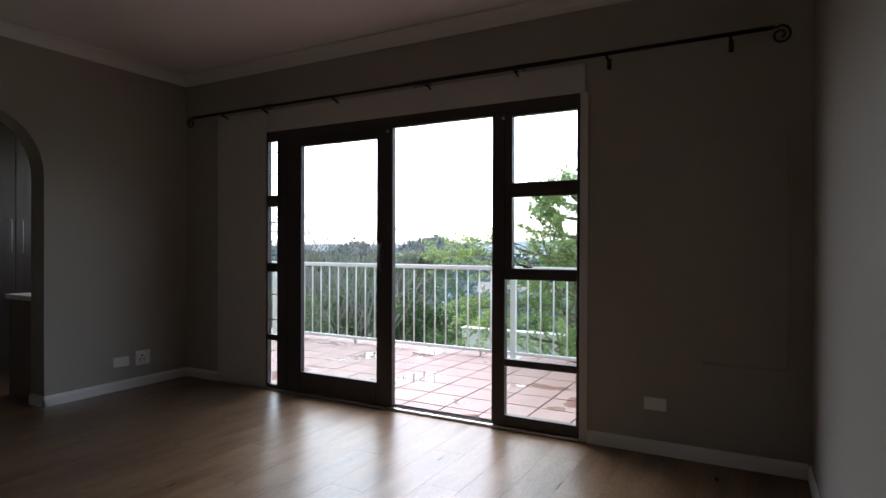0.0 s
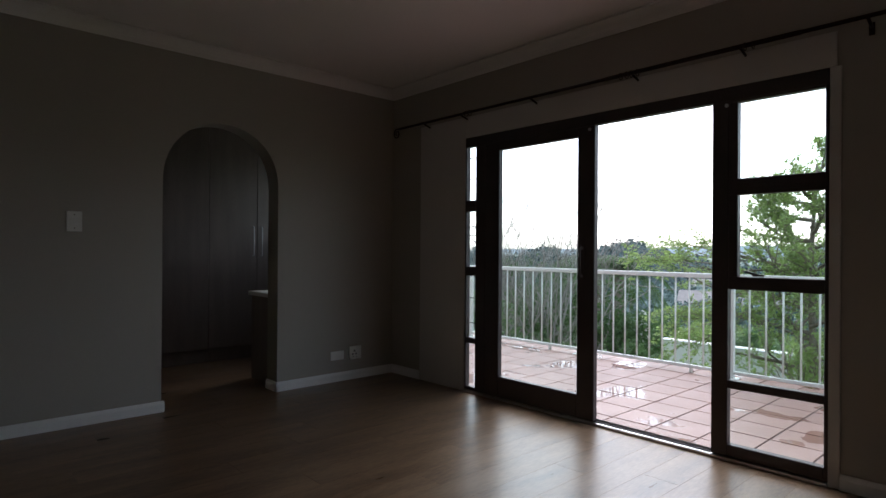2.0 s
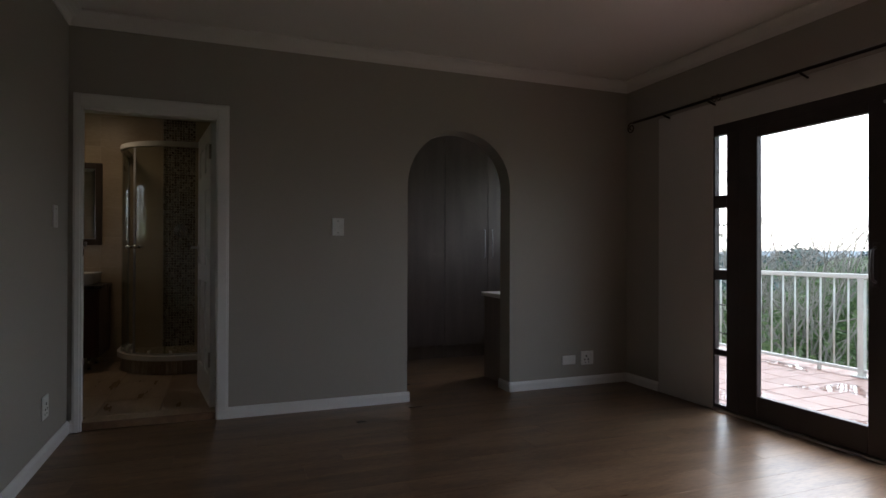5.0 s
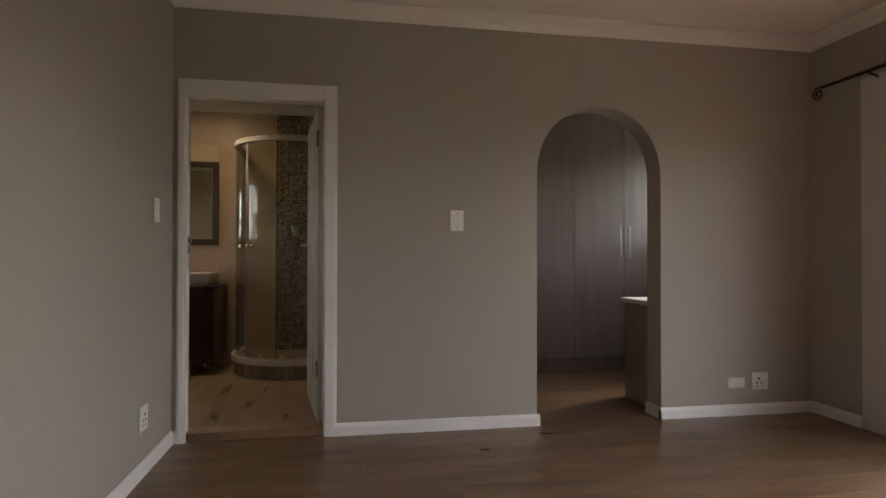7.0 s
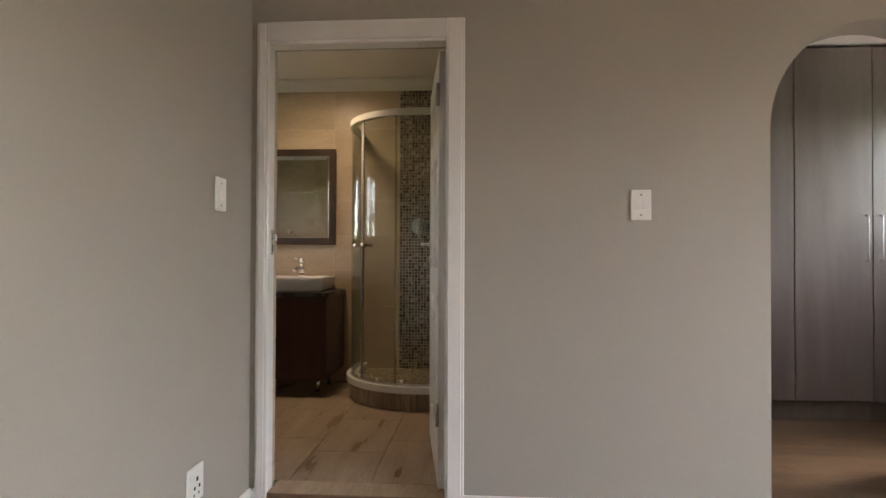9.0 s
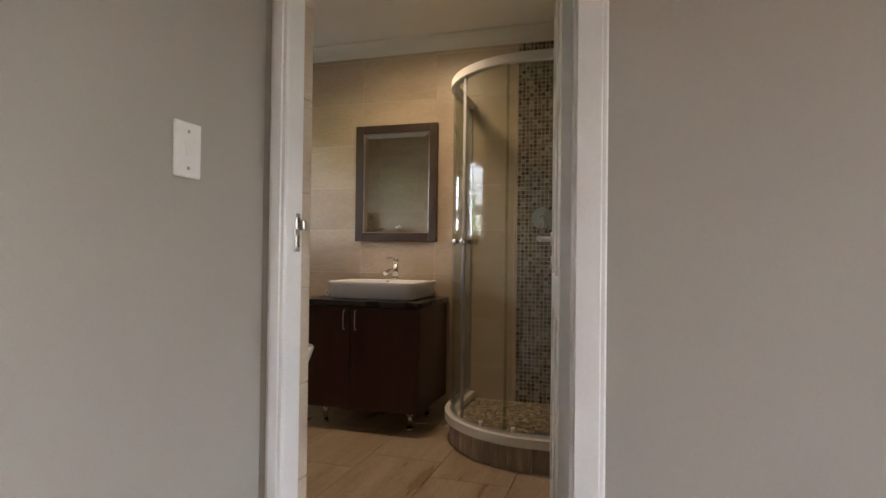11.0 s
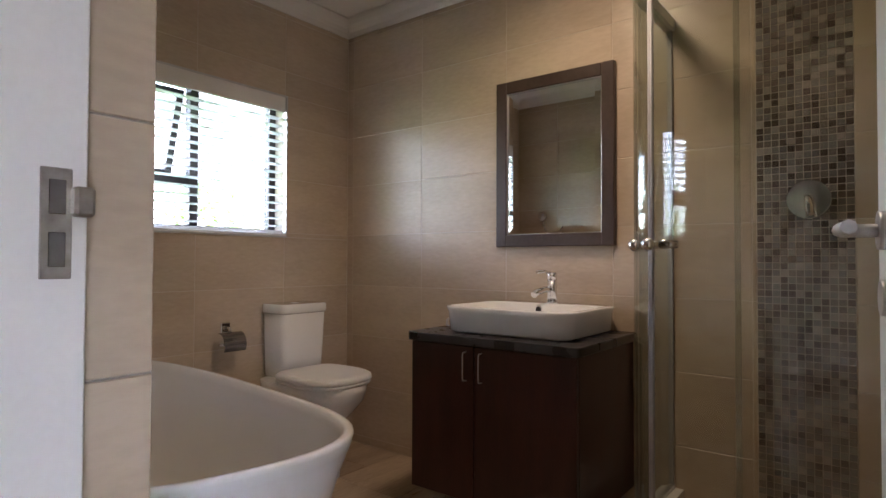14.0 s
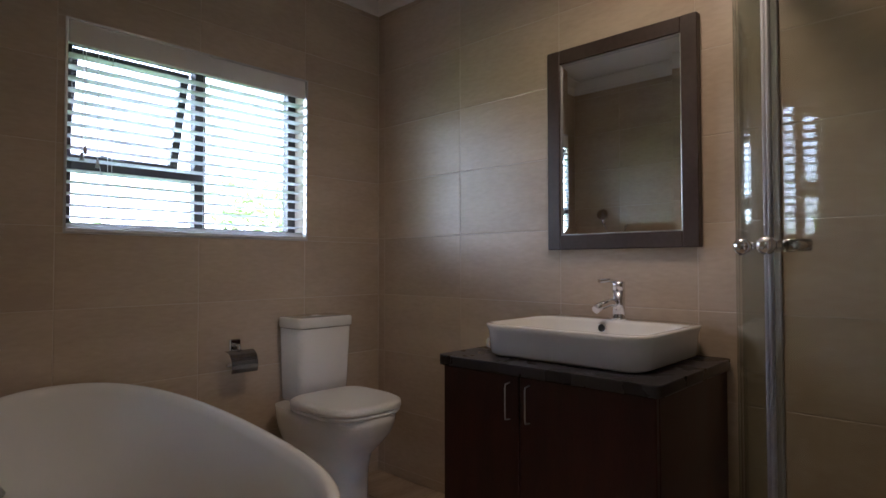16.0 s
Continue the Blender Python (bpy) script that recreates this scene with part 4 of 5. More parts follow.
part("hose", tube([(BACK - 0.05, -2.40, 1.32), (BACK - 0.05, -2.41, 1.22), (BACK - 0.05, -2.43, 1.02), (BACK - 0.055, -2.38, 0.90), (BACK - 0.05, -2.26, 0.92), (BACK - 0.05, -2.12, 1.15), (BACK - 0.03, -2.085, 1.34)], 0.006), CHROME, hs)
ho = thing("hose_outlet", (BACK, -2.085, 1.37), "round chrome hose outlet on the bathroom wall", "tap fitting")
part("rose", rod((BACK, -2.085, 1.37), (BACK - 0.010, -2.085, 1.37), 0.030, sides=20), CHROME, ho)
part("elbow", rod((BACK - 0.010, -2.085, 1.37), (BACK - 0.045, -2.085, 1.365), 0.016, sides=14), CHROME, ho)

# ---- shower ----
SX1, SY1, SR = -5.370, -0.795, 0.535
SCX, SCY = SX1 - SR, SY1 + SR


def shower_line(off=0.0, n=26, a0=-90.0, a1=0.0, straight=True):
    """The quadrant's plan line, from the west wall round to the north wall."""
    r = SR + off
    pts = [(SCX + r * math.cos(radians(a0 + (a1 - a0) * k / n)), SCY + r * math.sin(radians(a0 + (a1 - a0) * k / n))) for k in range(n + 1)]
    if straight:
        pts = [(BX, SY1 - off)] + pts + [(SX1 + off, BN)]
    return pts


def band(o0, o1, z0, z1, **kw):
    a, b_ = shower_line(o0, **kw), shower_line(o1, **kw)
    return prism(a + b_[::-1], "z", z0, z1)


show = thing("shower_enclosure", (-5.8, -0.4, BZ), "curved glass corner shower with white frame and tray rim", "shower")
part("tray_rim", band(-0.045, 0.040, 0.168, 0.212), TRIM, show, "white curved tray rim")
part("top_rail", band(-0.020, 0.022, 2.034, 2.076), TRIM, show, "white curved top rail")
part("bottom_rail", band(-0.012, 0.012, 0.212, 0.226), STEEL, show)
glass_runs = [dict(a0=-90, a1=-78), dict(a0=-80, a1=-47.4), dict(a0=-46.6, a1=-14), dict(a0=-16, a1=0)]
for i, kw in enumerate(glass_runs):
    off = 0.006 if i in (1, 2) else -0.006
    a, b_ = (shower_line(off + d, n=12, straight=False, **kw) for d in (-0.003, 0.003))
    if i == 0:
        a, b_ = [(BX, SY1 - off + 0.003)] + a, [(BX, SY1 - off - 0.003)] + b_
    if i == 3:
        a, b_ = a + [(SX1 + off - 0.003, BN)], b_ + [(SX1 + off + 0.003, BN)]
    g = part("glass_panel", prism(a + b_[::-1], "z", 0.226, 2.036), SHOWER_GLASS, show, "clear curved glass panel")
    g.visible_shadow = False
for ang, off in ((-47.8, 0.006), (-46.2, 0.006)):
    cx, cy = SCX + (SR + off) * math.cos(radians(ang)), SCY + (SR + off) * math.sin(radians(ang))
    part("seal_strip", rod((cx, cy, 0.226), (cx, cy, 2.034), 0.0055, sides=10), SEAL, show, "clear grey upright seal strip")
part("wall_profile", box(BX, BX + 0.014, SY1 - 0.010, SY1 + 0.010, 0.212, 2.034, 0.003), SEAL, show)
part("wall_profile", box(SX1 - 0.018, SX1 + 0.018, BN - 0.035, BN, 0.212, 2.034, 0.003), TRIM, show)
for ang in (-51.5, -42.5):
    cx, cy = math.cos(radians(ang)), math.sin(radians(ang))
    b = rod((SCX + (SR + 0.006) * cx, SCY + (SR + 0.006) * cy, 1.155), (SCX + (SR + 0.032) * cx, SCY + (SR + 0.032) * cy, 1.155), 0.010, sides=12)
    ball((SCX + (SR + 0.038) * cx, SCY + (SR + 0.038) * cy, 1.155), 0.019, bm=b)
    rod((SCX + (SR - 0.05) * cx, SCY + (SR - 0.05) * cy, 1.155), (SCX + SR * cx, SCY + SR * cy, 1.155), 0.013, sides=12, bm=b)
    part("door_knob", b, CHROME, show, "round chrome door knob")
for k in range(9):
    ang = -80 + 10 * k
    cx, cy = SCX + (SR + 0.004) * math.cos(radians(ang)), SCY + (SR + 0.004) * math.sin(radians(ang))
    if k in (1, 3, 5, 7):
        part("roller", rod((cx, cy, 0.222), (cx, cy, 0.250), 0.011), TRIM, show)
base = structure("shower_base", prism([(BX, BN)] + shower_line(0.0)[0:1] + shower_line(0.0)[1:], "z", BZ, 0.150), TILEGROUT, "raised curved shower base clad in wood-look tile", "shower base")
structure("floor_shower", prism([(BX + 0.002, BN - 0.002)] + shower_line(-0.047), "z", 0.1505, 0.166), TILEGROUT, "pebble mosaic shower floor", "shower floor")
for k in range(20):
    a0, a1 = -90 + 90 * k / 20 + 0.2, -90 + 90 * (k + 1) / 20 - 0.2
    a, b_ = (shower_line(d, n=3, a0=a0, a1=a1, straight=False) for d in (0.001, 0.011))
    part("curb_tile", prism(a + b_[::-1], "z", BZ + 0.002, 0.166), CURBTILE, base)
part("curb_tile", box(BX + 0.001, SCX - 0.002, SY1 - 0.011, SY1 - 0.001, BZ + 0.002, 0.166), CURBTILE, base)
part("curb_tile", box(SX1 + 0.001, SX1 + 0.011, SCY + 0.002, BN - 0.001, BZ + 0.002, 0.166), CURBTILE, base)
valve = thing("shower_valve", (BX, -0.325, 1.325), "round chrome shower valve with lever on mosaic", "shower valve")
part("rose", rod((BX + 0.009, -0.325, 1.325), (BX + 0.024, -0.325, 1.325), 0.070, 0.066, sides=28), CHROME, valve)
part("lever", tube([(BX + 0.02, -0.325, 1.330), (BX + 0.055, -0.325, 1.327), (BX + 0.06, -0.32, 1.300), (BX + 0.062, -0.315, 1.265)], 0.014, sides=12), CHROME, valve)
drain = thing("shower_drain", (-5.75, -0.20, 0.17), "dark square shower floor drain", "drain")
part("grate", box(-5.62, -5.50, -0.28, -0.17, 0.1665, 0.172, 0.001), BRASS, drain)

# ---- bathroom window and blind ----
win = structure("window_1", box(-5.768, -4.785, BS - 0.110, BS - 0.105, 1.235, 1.988), GLASS, "bathroom window with open top casement behind a white blind", "window")
win.visible_shadow = False
WYC0, WYC1 = BS - 0.145, BS - 0.095
for x0, x1, z0, z1 in ((-5.768, -4.785, 1.235, 1.275), (-5.768, -4.785, 1.94, 1.98), (-5.768, -5.728, 1.275, 1.94), (-4.825, -4.785, 1.275, 1.94), (-5.325, -5.278, 1.275, 1.94), (-5.278, -4.825, 1.462, 1.502)):
    part("window_frame", box(x0, x1, WYC0, WYC1, z0, z1, 0.002), ALU, win)
CM = Matrix.Translation((0, WYC0, 1.94)) @ Matrix.Rotation(radians(-17), 4, 'X') @ Matrix.Translation((0, -WYC0, -1.94))
for x0, x1, z0, z1 in ((-5.278, -5.243, 1.50, 1.935), (-4.860, -4.825, 1.50, 1.935), (-5.243, -4.860, 1.50, 1.535), (-5.243, -4.860, 1.90, 1.935)):
    b = box(x0, x1, WYC0 - 0.035, WYC0 - 0.002, z0, z1, 0.002)
    b.transform(CM)
    part("casement_frame", b, ALU, win, "open top-hung casement")
b = rod((-5.02, WYC1, 1.51), (-4.97, WYC0 - 0.12, 1.56), 0.005)
part("casement_stay", b, ALU, win)
structure("window_sill", box(-5.768, -4.785, BS - 0.095, BS + 0.004, 1.2355, 1.247, 0.002), TRIM, "pale tiled window sill", "sill")
edge = thing("window_trim", (-5.28, BS, 1.235), "slim metal edge trim round the window opening", "trim")
edge["kind"] = "structure"
for x0, x1, z0, z1 in ((-5.774, -5.766, 1.229, 1.994), (-4.787, -4.779, 1.229, 1.994), (-5.766, -4.787, 1.986, 1.994), (-5.766, -4.787, 1.229, 1.236)):
    part("edge_strip", box(x0, x1, BS - 0.02, BS + 0.003, z0, z1), STEEL, edge)
blind = thing("venetian_blind", (-5.28, BS - 0.03, 1.98), "white slatted venetian blind, lowered with open slats", "blind")
part("head_rail", box(-5.760, -4.793, BS - 0.060, BS - 0.012, 1.918, 1.972, 0.003), BLIND, blind)
part("valance", box(-5.763, -4.790, BS - 0.010, BS - 0.002, 1.905, 1.991, 0.003), TRIM, blind, "white opaque blind valance")
slat = bmesh.new()
pr = [(-0.024 + 0.006 * k, 0.0032 * (1 - ((k - 4) / 4) ** 2)) for k in range(9)]
loft([[(x, u, v) for u, v in pr] + [(x, u, v - 0.0022) for u, v in reversed(pr)] for x in (-0.4815, 0.4815)], slat, True, False)
slat.transform(Matrix.Rotation(radians(5), 4, 'X'))
slat = finish("slat", slat, BLIND)
for k in range(15):
    piece("slat", slat, blind, (-5.2765, BS - 0.036, 1.872 - k * 0.0415))
part("bottom_rail", box(-5.758, -4.795, BS - 0.058, BS - 0.014, 1.249, 1.266, 0.003), BLIND, blind)
for x in (-4.935, -5.30, -5.655):
    for y in (BS - 0.012, BS - 0.060):
        part("ladder_cord", rod((x, y, 1.262), (x, y, 1.92), 0.0012, sides=5), BLIND, blind)
for x, z in ((-4.835, 1.52), (-4.845, 1.545), (-4.885, 1.50)):
    c = part("pull_cord", rod((x, BS - 0.004, z), (x, BS - 0.004, 1.91), 0.0014, sides=5), BLIND, blind)
    part("tassel", rod((x, BS - 0.004, z - 0.030), (x, BS - 0.004, z), 0.008, 0.004, sides=10), BRASS, c, "grey cord tassel")
part("pull_cord", tube([(-4.888, BS - 0.004, 1.49), (-4.905, BS - 0.003, 1.42), (-4.925, BS - 0.003, 1.36), (-4.922, BS - 0.003, 1.30), (-4.90, BS - 0.003, 1.262), (-4.86, BS + 0.002, 1.248)], 0.0014, sides=5), BLIND, blind)

# ---- warm ceiling downlight over the shower side ----
dl = thing("downlight", (-5.45, -1.05, BC), "small recessed warm downlight in the bathroom ceiling", "downlight")
part("trim_ring", tube([(-5.45 + 0.05 * math.cos(a), -1.05 + 0.05 * math.sin(a), BC - 0.004) for a in (2 * math.pi * k / 24 for k in range(25))], 0.008), STEEL, dl)
part("lamp_face", rod((-5.45, -1.05, BC - 0.006), (-5.45, -1.05, BC - 0.001), 0.042, sides=20), LAMP, dl)
spot_data = bpy.data.lights.new("downlight_lamp", 'SPOT')
spot_data.energy, spot_data.color, spot_data.spot_size, spot_data.spot_blend, spot_data.shadow_soft_size = 1.75, (1.0, 0.74, 0.46), radians(165), 1.0, 0.16
spot = new("downlight_lamp", spot_data)
spot.matrix_world = look((-5.45, -1.05, BC - 0.03), (-5.9, -1.05, 0.0))
# ---- garden and distance ----
def height(x, y):
    """The ground falls from the house into a valley and rises to far hills."""
    d = max(y - 5.8, 0.0)
    z = -1.50 - 0.06 * min(d, 11) - 0.20 * min(max(d - 11, 0), 26) - 0.05 * min(max(d - 37, 0), 120)
    z += 0.010 * max(d - 160, 0) * (1 + 0.25 * math.sin(x * 0.006 + 1.0))
    return z + 0.12 * math.sin(x * 0.35) * min(d / 20, 1)


b = bmesh.new()
xs = [-1500, -900, -500, -300, -200, -140, -100, -70, -50, -35, -25, -18, -13, -9, -6, -3, 0, 3, 6, 10, 15, 25, 40, 60, 100, 200, 400, 800, 1500]
ys = [-900, -200, -60, -20, -8, 0, 5.5, 6.2, 7, 8, 9.5, 11, 13, 16, 20, 25, 30, 36, 45, 60, 80, 110, 150, 200, 260, 340, 450, 600, 900, 1500, 2500]
grid = [[b.verts.new((x, y, height(x, y))) for x in xs] for y in ys]
for r0, r1 in zip(grid, grid[1:]):
    for k in range(len(xs) - 1):
        f = b.faces.new((r0[k], r0[k + 1], r1[k + 1], r1[k]))
        f.smooth = True
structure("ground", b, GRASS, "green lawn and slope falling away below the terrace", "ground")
structure("wall_outer", box(-7.2, 3.4, 5.70, 5.78, -2.6, -0.31), CONCRETE, "terrace edge wall", "wall")


def leaves(b, c, r, count, size, rng, flat=1.0):
    for _ in range(count):
        d = Vector((rng.gauss(0, 1), rng.gauss(0, 1), rng.gauss(0, 1) * flat)).normalized() * r * rng.random() ** 0.5
        p = Vector(c) + d
        s = size * rng.uniform(0.6, 1.3)
        u = Vector((rng.gauss(0, 1), rng.gauss(0, 1), rng.gauss(0, 0.7))).normalized()
        v = u.orthogonal().normalized()
        v.rotate(Matrix.Rotation(rng.random() * 6.28, 3, u))
        w = u.cross(v)
        q = [p - u * s, p + v * s * 0.42 + w * s * 0.12, p + u * s, p - v * s * 0.42 + w * s * 0.12]
        b.faces.new([b.verts.new(k) for k in q])


def branches(b, p, d, length, r, depth, rng, tips, spread=0.6, up=0.15):
    pts = [Vector(p)]
    d = Vector(d).normalized()
    for _ in range(4):
        d = (d + Vector((rng.gauss(0, 1), rng.gauss(0, 1), rng.gauss(0, 1))) * 0.13 + Vector((0, 0, up * 0.3))).normalized()
        pts.append(pts[-1] + d * length / 4)
    tube(pts, r, 5 if depth < 2 else 7, b, 0.55)
    tips.append((pts[-1], d))
    if depth:
        for k in range(rng.choice((2, 3, 3))):
            nd = (d + Vector((rng.gauss(0, 1), rng.gauss(0, 1), rng.gauss(0, 0.6))) * spread + Vector((0, 0, up))).normalized()
            branches(b, pts[rng.choice((2, 3, 4))], nd, length * rng.uniform(0.6, 0.85), r * 0.55, depth - 1, rng, tips, spread, up)


def bare_tree(x, y, seed, tall, label):
    rng = random.Random(seed)
    z = height(x, y)
    t = thing("bare_tree", (x, y, z), label, "tree")
    b, tips = bmesh.new(), []
    for k in range(8):
        a = k * 0.79 + rng.random()
        branches(b, (x, y, z - 0.1), (0.55 * math.cos(a), 0.55 * math.sin(a), 1), tall * 0.42, 0.026, 4, rng, tips, 0.72, 0.24)
    part("trunk", b, PALE_BARK, t)
    c = bmesh.new()
    for p, d in tips:
        if p.z < z + tall * 0.42 and rng.random() < 0.5:
            leaves(c, p + Vector((-0.15, 0.3, -0.1)), 0.28, 20, 0.042, rng)
    part("crown", c, LEAF_DULL, t, "thin grey-green lower foliage")


bare_tree(-7.15, 9.3, 3, 4.7, "leafless grey tree with many fine upright branches")
bare_tree(-6.25, 8.9, 8, 4.3, "leafless grey tree with sparse twigs")
bare_tree(-8.3, 9.6, 12, 4.7, "leafless grey tree behind the terrace railing")


def leafy_tree(x, y, seed, tall, mat, label, size=0.06, cluster=0.30, count=70, spread=0.6, depth=3, up=0.1, stems=1, reach_left=False, limbs=34, wide=1.0):
    rng = random.Random(seed)
    z = height(x, y)
    t = thing("tree", (x, y, z), label, "tree")
    b, tips = bmesh.new(), []
    for k in range(stems):
        tube([(x + 0.1 * k, y, z - 0.1), (x + 0.03 + 0.1 * k, y, z + tall * 0.35), (x - 0.02 + 0.15 * k, y + 0.04, z + tall * 0.7), (x + 0.05, y, z + tall)], 0.060, 8, b, 0.25)
    for k in range(limbs):
        zz = z + tall * (0.12 + 0.86 * k / limbs)
        a = k * 2.4
        reach = tall * 0.17 * (1.15 - 0.70 * k / limbs) * (wide if k < limbs * 0.6 else 1.0)
        branches(b, (x, y, zz), (math.cos(a), math.sin(a), 0.35), reach, 0.026, depth - 1, rng, tips, spread, up)
    tips.append((Vector((x + 0.05, y, z + tall)), Vector((0, 0, 1))))
    if reach_left:
        for zz, dy, ln in ((1.20, -0.1, 0.75), (1.75, -0.2, 0.75), (2.20, 0.0, 0.85), (2.26, -0.10, 0.92), (2.32, 0.08, 0.80), (2.58, 0.05, 0.75), (2.54, -0.05, 0.78)):
            branches(b, (x, y, z + zz), (-1, dy, 0.08), ln, 0.017, 3, rng, tips, 0.25, -0.04)
    part("trunk", b, BARK, t)
    c = bmesh.new()
    for p, d in tips:
        for k in range(3):
            leaves(c, p - d * cluster * (0.9 * k - 0.3), cluster * (0.55 + 0.15 * k), count // 3, size, rng, 0.8)
    part("crown", c, mat, t)


leafy_tree(-1.72, 7.6, 21, 3.75, LEAF_BRIGHT, "bright green feathery shrub tree beyond the railing", 0.025, 0.082, 27, depth=4, reach_left=True, limbs=40, wide=1.05)
leafy_tree(0.15, 8.5, 22, 3.3, LEAF_BRIGHT, "bright green leafy shrub tree", 0.030, 0.12, 42)
leafy_tree(-12.0, 14.0, 24, 2.6, LEAF_DARK, "dark green bushy tree on the slope", 0.06, 0.30, 50)
leafy_tree(-14.0, 20.0, 27, 3.0, LEAF_DULL, "grey-green bushy tree lower down", 0.07, 0.34, 45)


def bush(x, y, r, seed, mat, label, n=26, size=0.07, lift=1.0):
    rng = random.Random(seed)
    z = height(x, y)
    t = thing("bush", (x, y, z), label, "bush")
    b, c = bmesh.new(), bmesh.new()
    for _ in range(n):
        a, e = rng.random() * 6.28, rng.random()
        q = Vector((x + r * 0.8 * math.cos(a) * math.sqrt(e), y + r * 0.8 * math.sin(a) * math.sqrt(e), z + lift * r * rng.uniform(0.15, 1.35) * (1.1 - 0.5 * e)))
        tube([(x, y, z - 0.05), ((x + q.x) / 2, (y + q.y) / 2, (z + q.z) / 2 + 0.1), q], 0.02, 5, b, 0.3)
        leaves(c, q, r * 0.33, 85, size, rng)
    part("stems", b, BARK, t)
    part("crown", c, mat, t)


bush(-4.20, 8.6, 0.62, 41, LEAF_DARK, "dense dark green bush on the lawn below the railing", 40, 0.050, 1.75)
bush(-5.35, 7.9, 0.75, 40, LEAF_DULL, "grey-green scrub below the railing", 40, 0.055, 1.3)
bush(-6.3, 7.6, 0.85, 42, LEAF_DULL, "grey-green scrub below the railing", 40, 0.055, 1.4)
bush(-7.4, 7.9, 0.95, 43, LEAF_DARK, "dark green scrub below the railing", 40, 0.055, 1.3)
bush(-8.7, 8.3, 1.1, 47, LEAF_DARK, "dark green scrub below the railing", 40, 0.06, 1.2)
bush(-5.6, 10.0, 0.9, 45, LEAF_DARK, "dark green bush under the palm", 60, 0.06, 1.8)
bush(-7.9, 10.6, 1.2, 44, LEAF_DARK, "dark green bush behind the bare trees", 80, 0.05, 1.5)
bush(-2.55, 7.2, 0.45, 46, LEAF_BRIGHT, "low bright green bush at the terrace edge", 24, 0.045)
bush(-8.2, 19.5, 1.0, 48, LEAF_BRIGHT, "green hedge bush behind the garden wall", 34, 0.08)
bush(-6.4, 19.0, 0.9, 49, LEAF_DARK, "green hedge bush behind the garden wall", 34, 0.08)
bush(-10.2, 20.5, 1.2, 50, LEAF_DARK, "green hedge bush behind the garden wall", 34, 0.08)


for hx, hr in ((-11.0, 1.5), (-9.0, 1.6), (-7.1, 1.5), (-5.2, 1.6), (-3.2, 1.5)):
    bush(hx, -9.2 - 0.3 * math.sin(hx), hr, int(-hx * 10), LEAF_BRIGHT, "tall green hedge bush outside the bathroom window", 60, 0.085, 1.62)


def palm(x, y, tall, seed):
    rng = random.Random(seed)
    z = height(x, y)
    t = thing("palm_tree", (x, y, z), "palm tree with drooping green fronds", "palm tree")
    part("trunk", tube([(x, y, z - 0.1), (x + 0.05, y, z + tall * 0.5), (x, y, z + tall)], 0.16, 9, None, 0.8), BARK, t)
    for k in range(26):
        a, lift = k * 2.4, rng.uniform(-0.4, 0.9)
        d = Vector((math.cos(a), math.sin(a), 0))
        b = bmesh.new()
        pts = [Vector((x, y, z + tall)) + d * s * 1.2 + Vector((0, 0, lift * s - 0.95 * s * s)) for s in (0, 0.2, 0.4, 0.6, 0.8, 1.0)]
        tube(pts, 0.012, 4, b, 0.4)
        side = d.cross(Vector((0, 0, 1)))
        for i in range(1, 28):
            s = i / 28
            p = Vector((x, y, z + tall)) + d * s * 1.2 + Vector((0, 0, lift * s - 0.95 * s * s))
            w = 0.34 * math.sin(math.pi * min(s + 0.12, 1)) + 0.05
            for sg in (-1, 1):
                e = p + side * sg * w + d * 0.10 + Vector((0, 0, -0.16))
                b.faces.new([b.verts.new(q) for q in (p, p + d * 0.03, e)])
        part("frond", b, LEAF_DARK, t)


palm(-6.35, 11.3, 2.75, 5)
palm(-7.75, 12.6, 2.85, 6)


def house(x, y, w, d, h, turn, label, storeys=1):
    z = height(x, y) - 0.5
    t = thing("house", (x, y, z), label, "house")
    m = Matrix.Translation((x, y, z)) @ Matrix.Rotation(radians(turn), 4, 'Z')

    def put(name, bm, mat, parent):
        bm.transform(m)
        return part(name, bm, mat, parent)
    put("wall", box(-w / 2, w / 2, -d / 2, d / 2, 0, h), PLASTER, t)
    e = 0.4
    b = bmesh.new()
    loft([[(s, -d / 2 - e, h - 0.1), (s, 0, h + d * 0.26), (s, d / 2 + e, h - 0.1), (s, d / 2 + e, h - 0.02), (s, 0, h + d * 0.26 + 0.15), (s, -d / 2 - e, h - 0.02)] for s in (-w / 2 - e, w / 2 + e)], b, True, False)
    put("roof", b, ROOF, t)
    for s in range(storeys):
        for k in range(max(int(w / 2.6), 2)):
            xx = -w / 2 + (k + 0.5) * w / max(int(w / 2.6), 2)
            g = put("window", box(xx - 0.55, xx + 0.55, -d / 2 - 0.03, -d / 2 + 0.05, 1.1 + 2.7 * s, 2.2 + 2.7 * s), DARKGLASS, t)
            put("window_frame", box(xx - 0.62, xx + 0.62, -d / 2 - 0.02, -d / 2 + 0.03, 1.03 + 2.7 * s, 2.27 + 2.7 * s), PLASTER, g)


house(-41.0, 100.0, 8, 6, 2.8, 12, "white house with grey pitched roof in the valley")
house(-36.0, 112.0, 8, 6, 2.8, -8, "white house with grey pitched roof in the valley")
house(-50.0, 118.0, 9, 7, 2.8, 20, "white house down in the valley")
house(-30.0, 96.0, 8, 6, 2.8, 5, "white house among the valley trees")
house(-62.0, 150.0, 9, 7, 5.4, -10, "distant two-storey white house on the hill", 2)
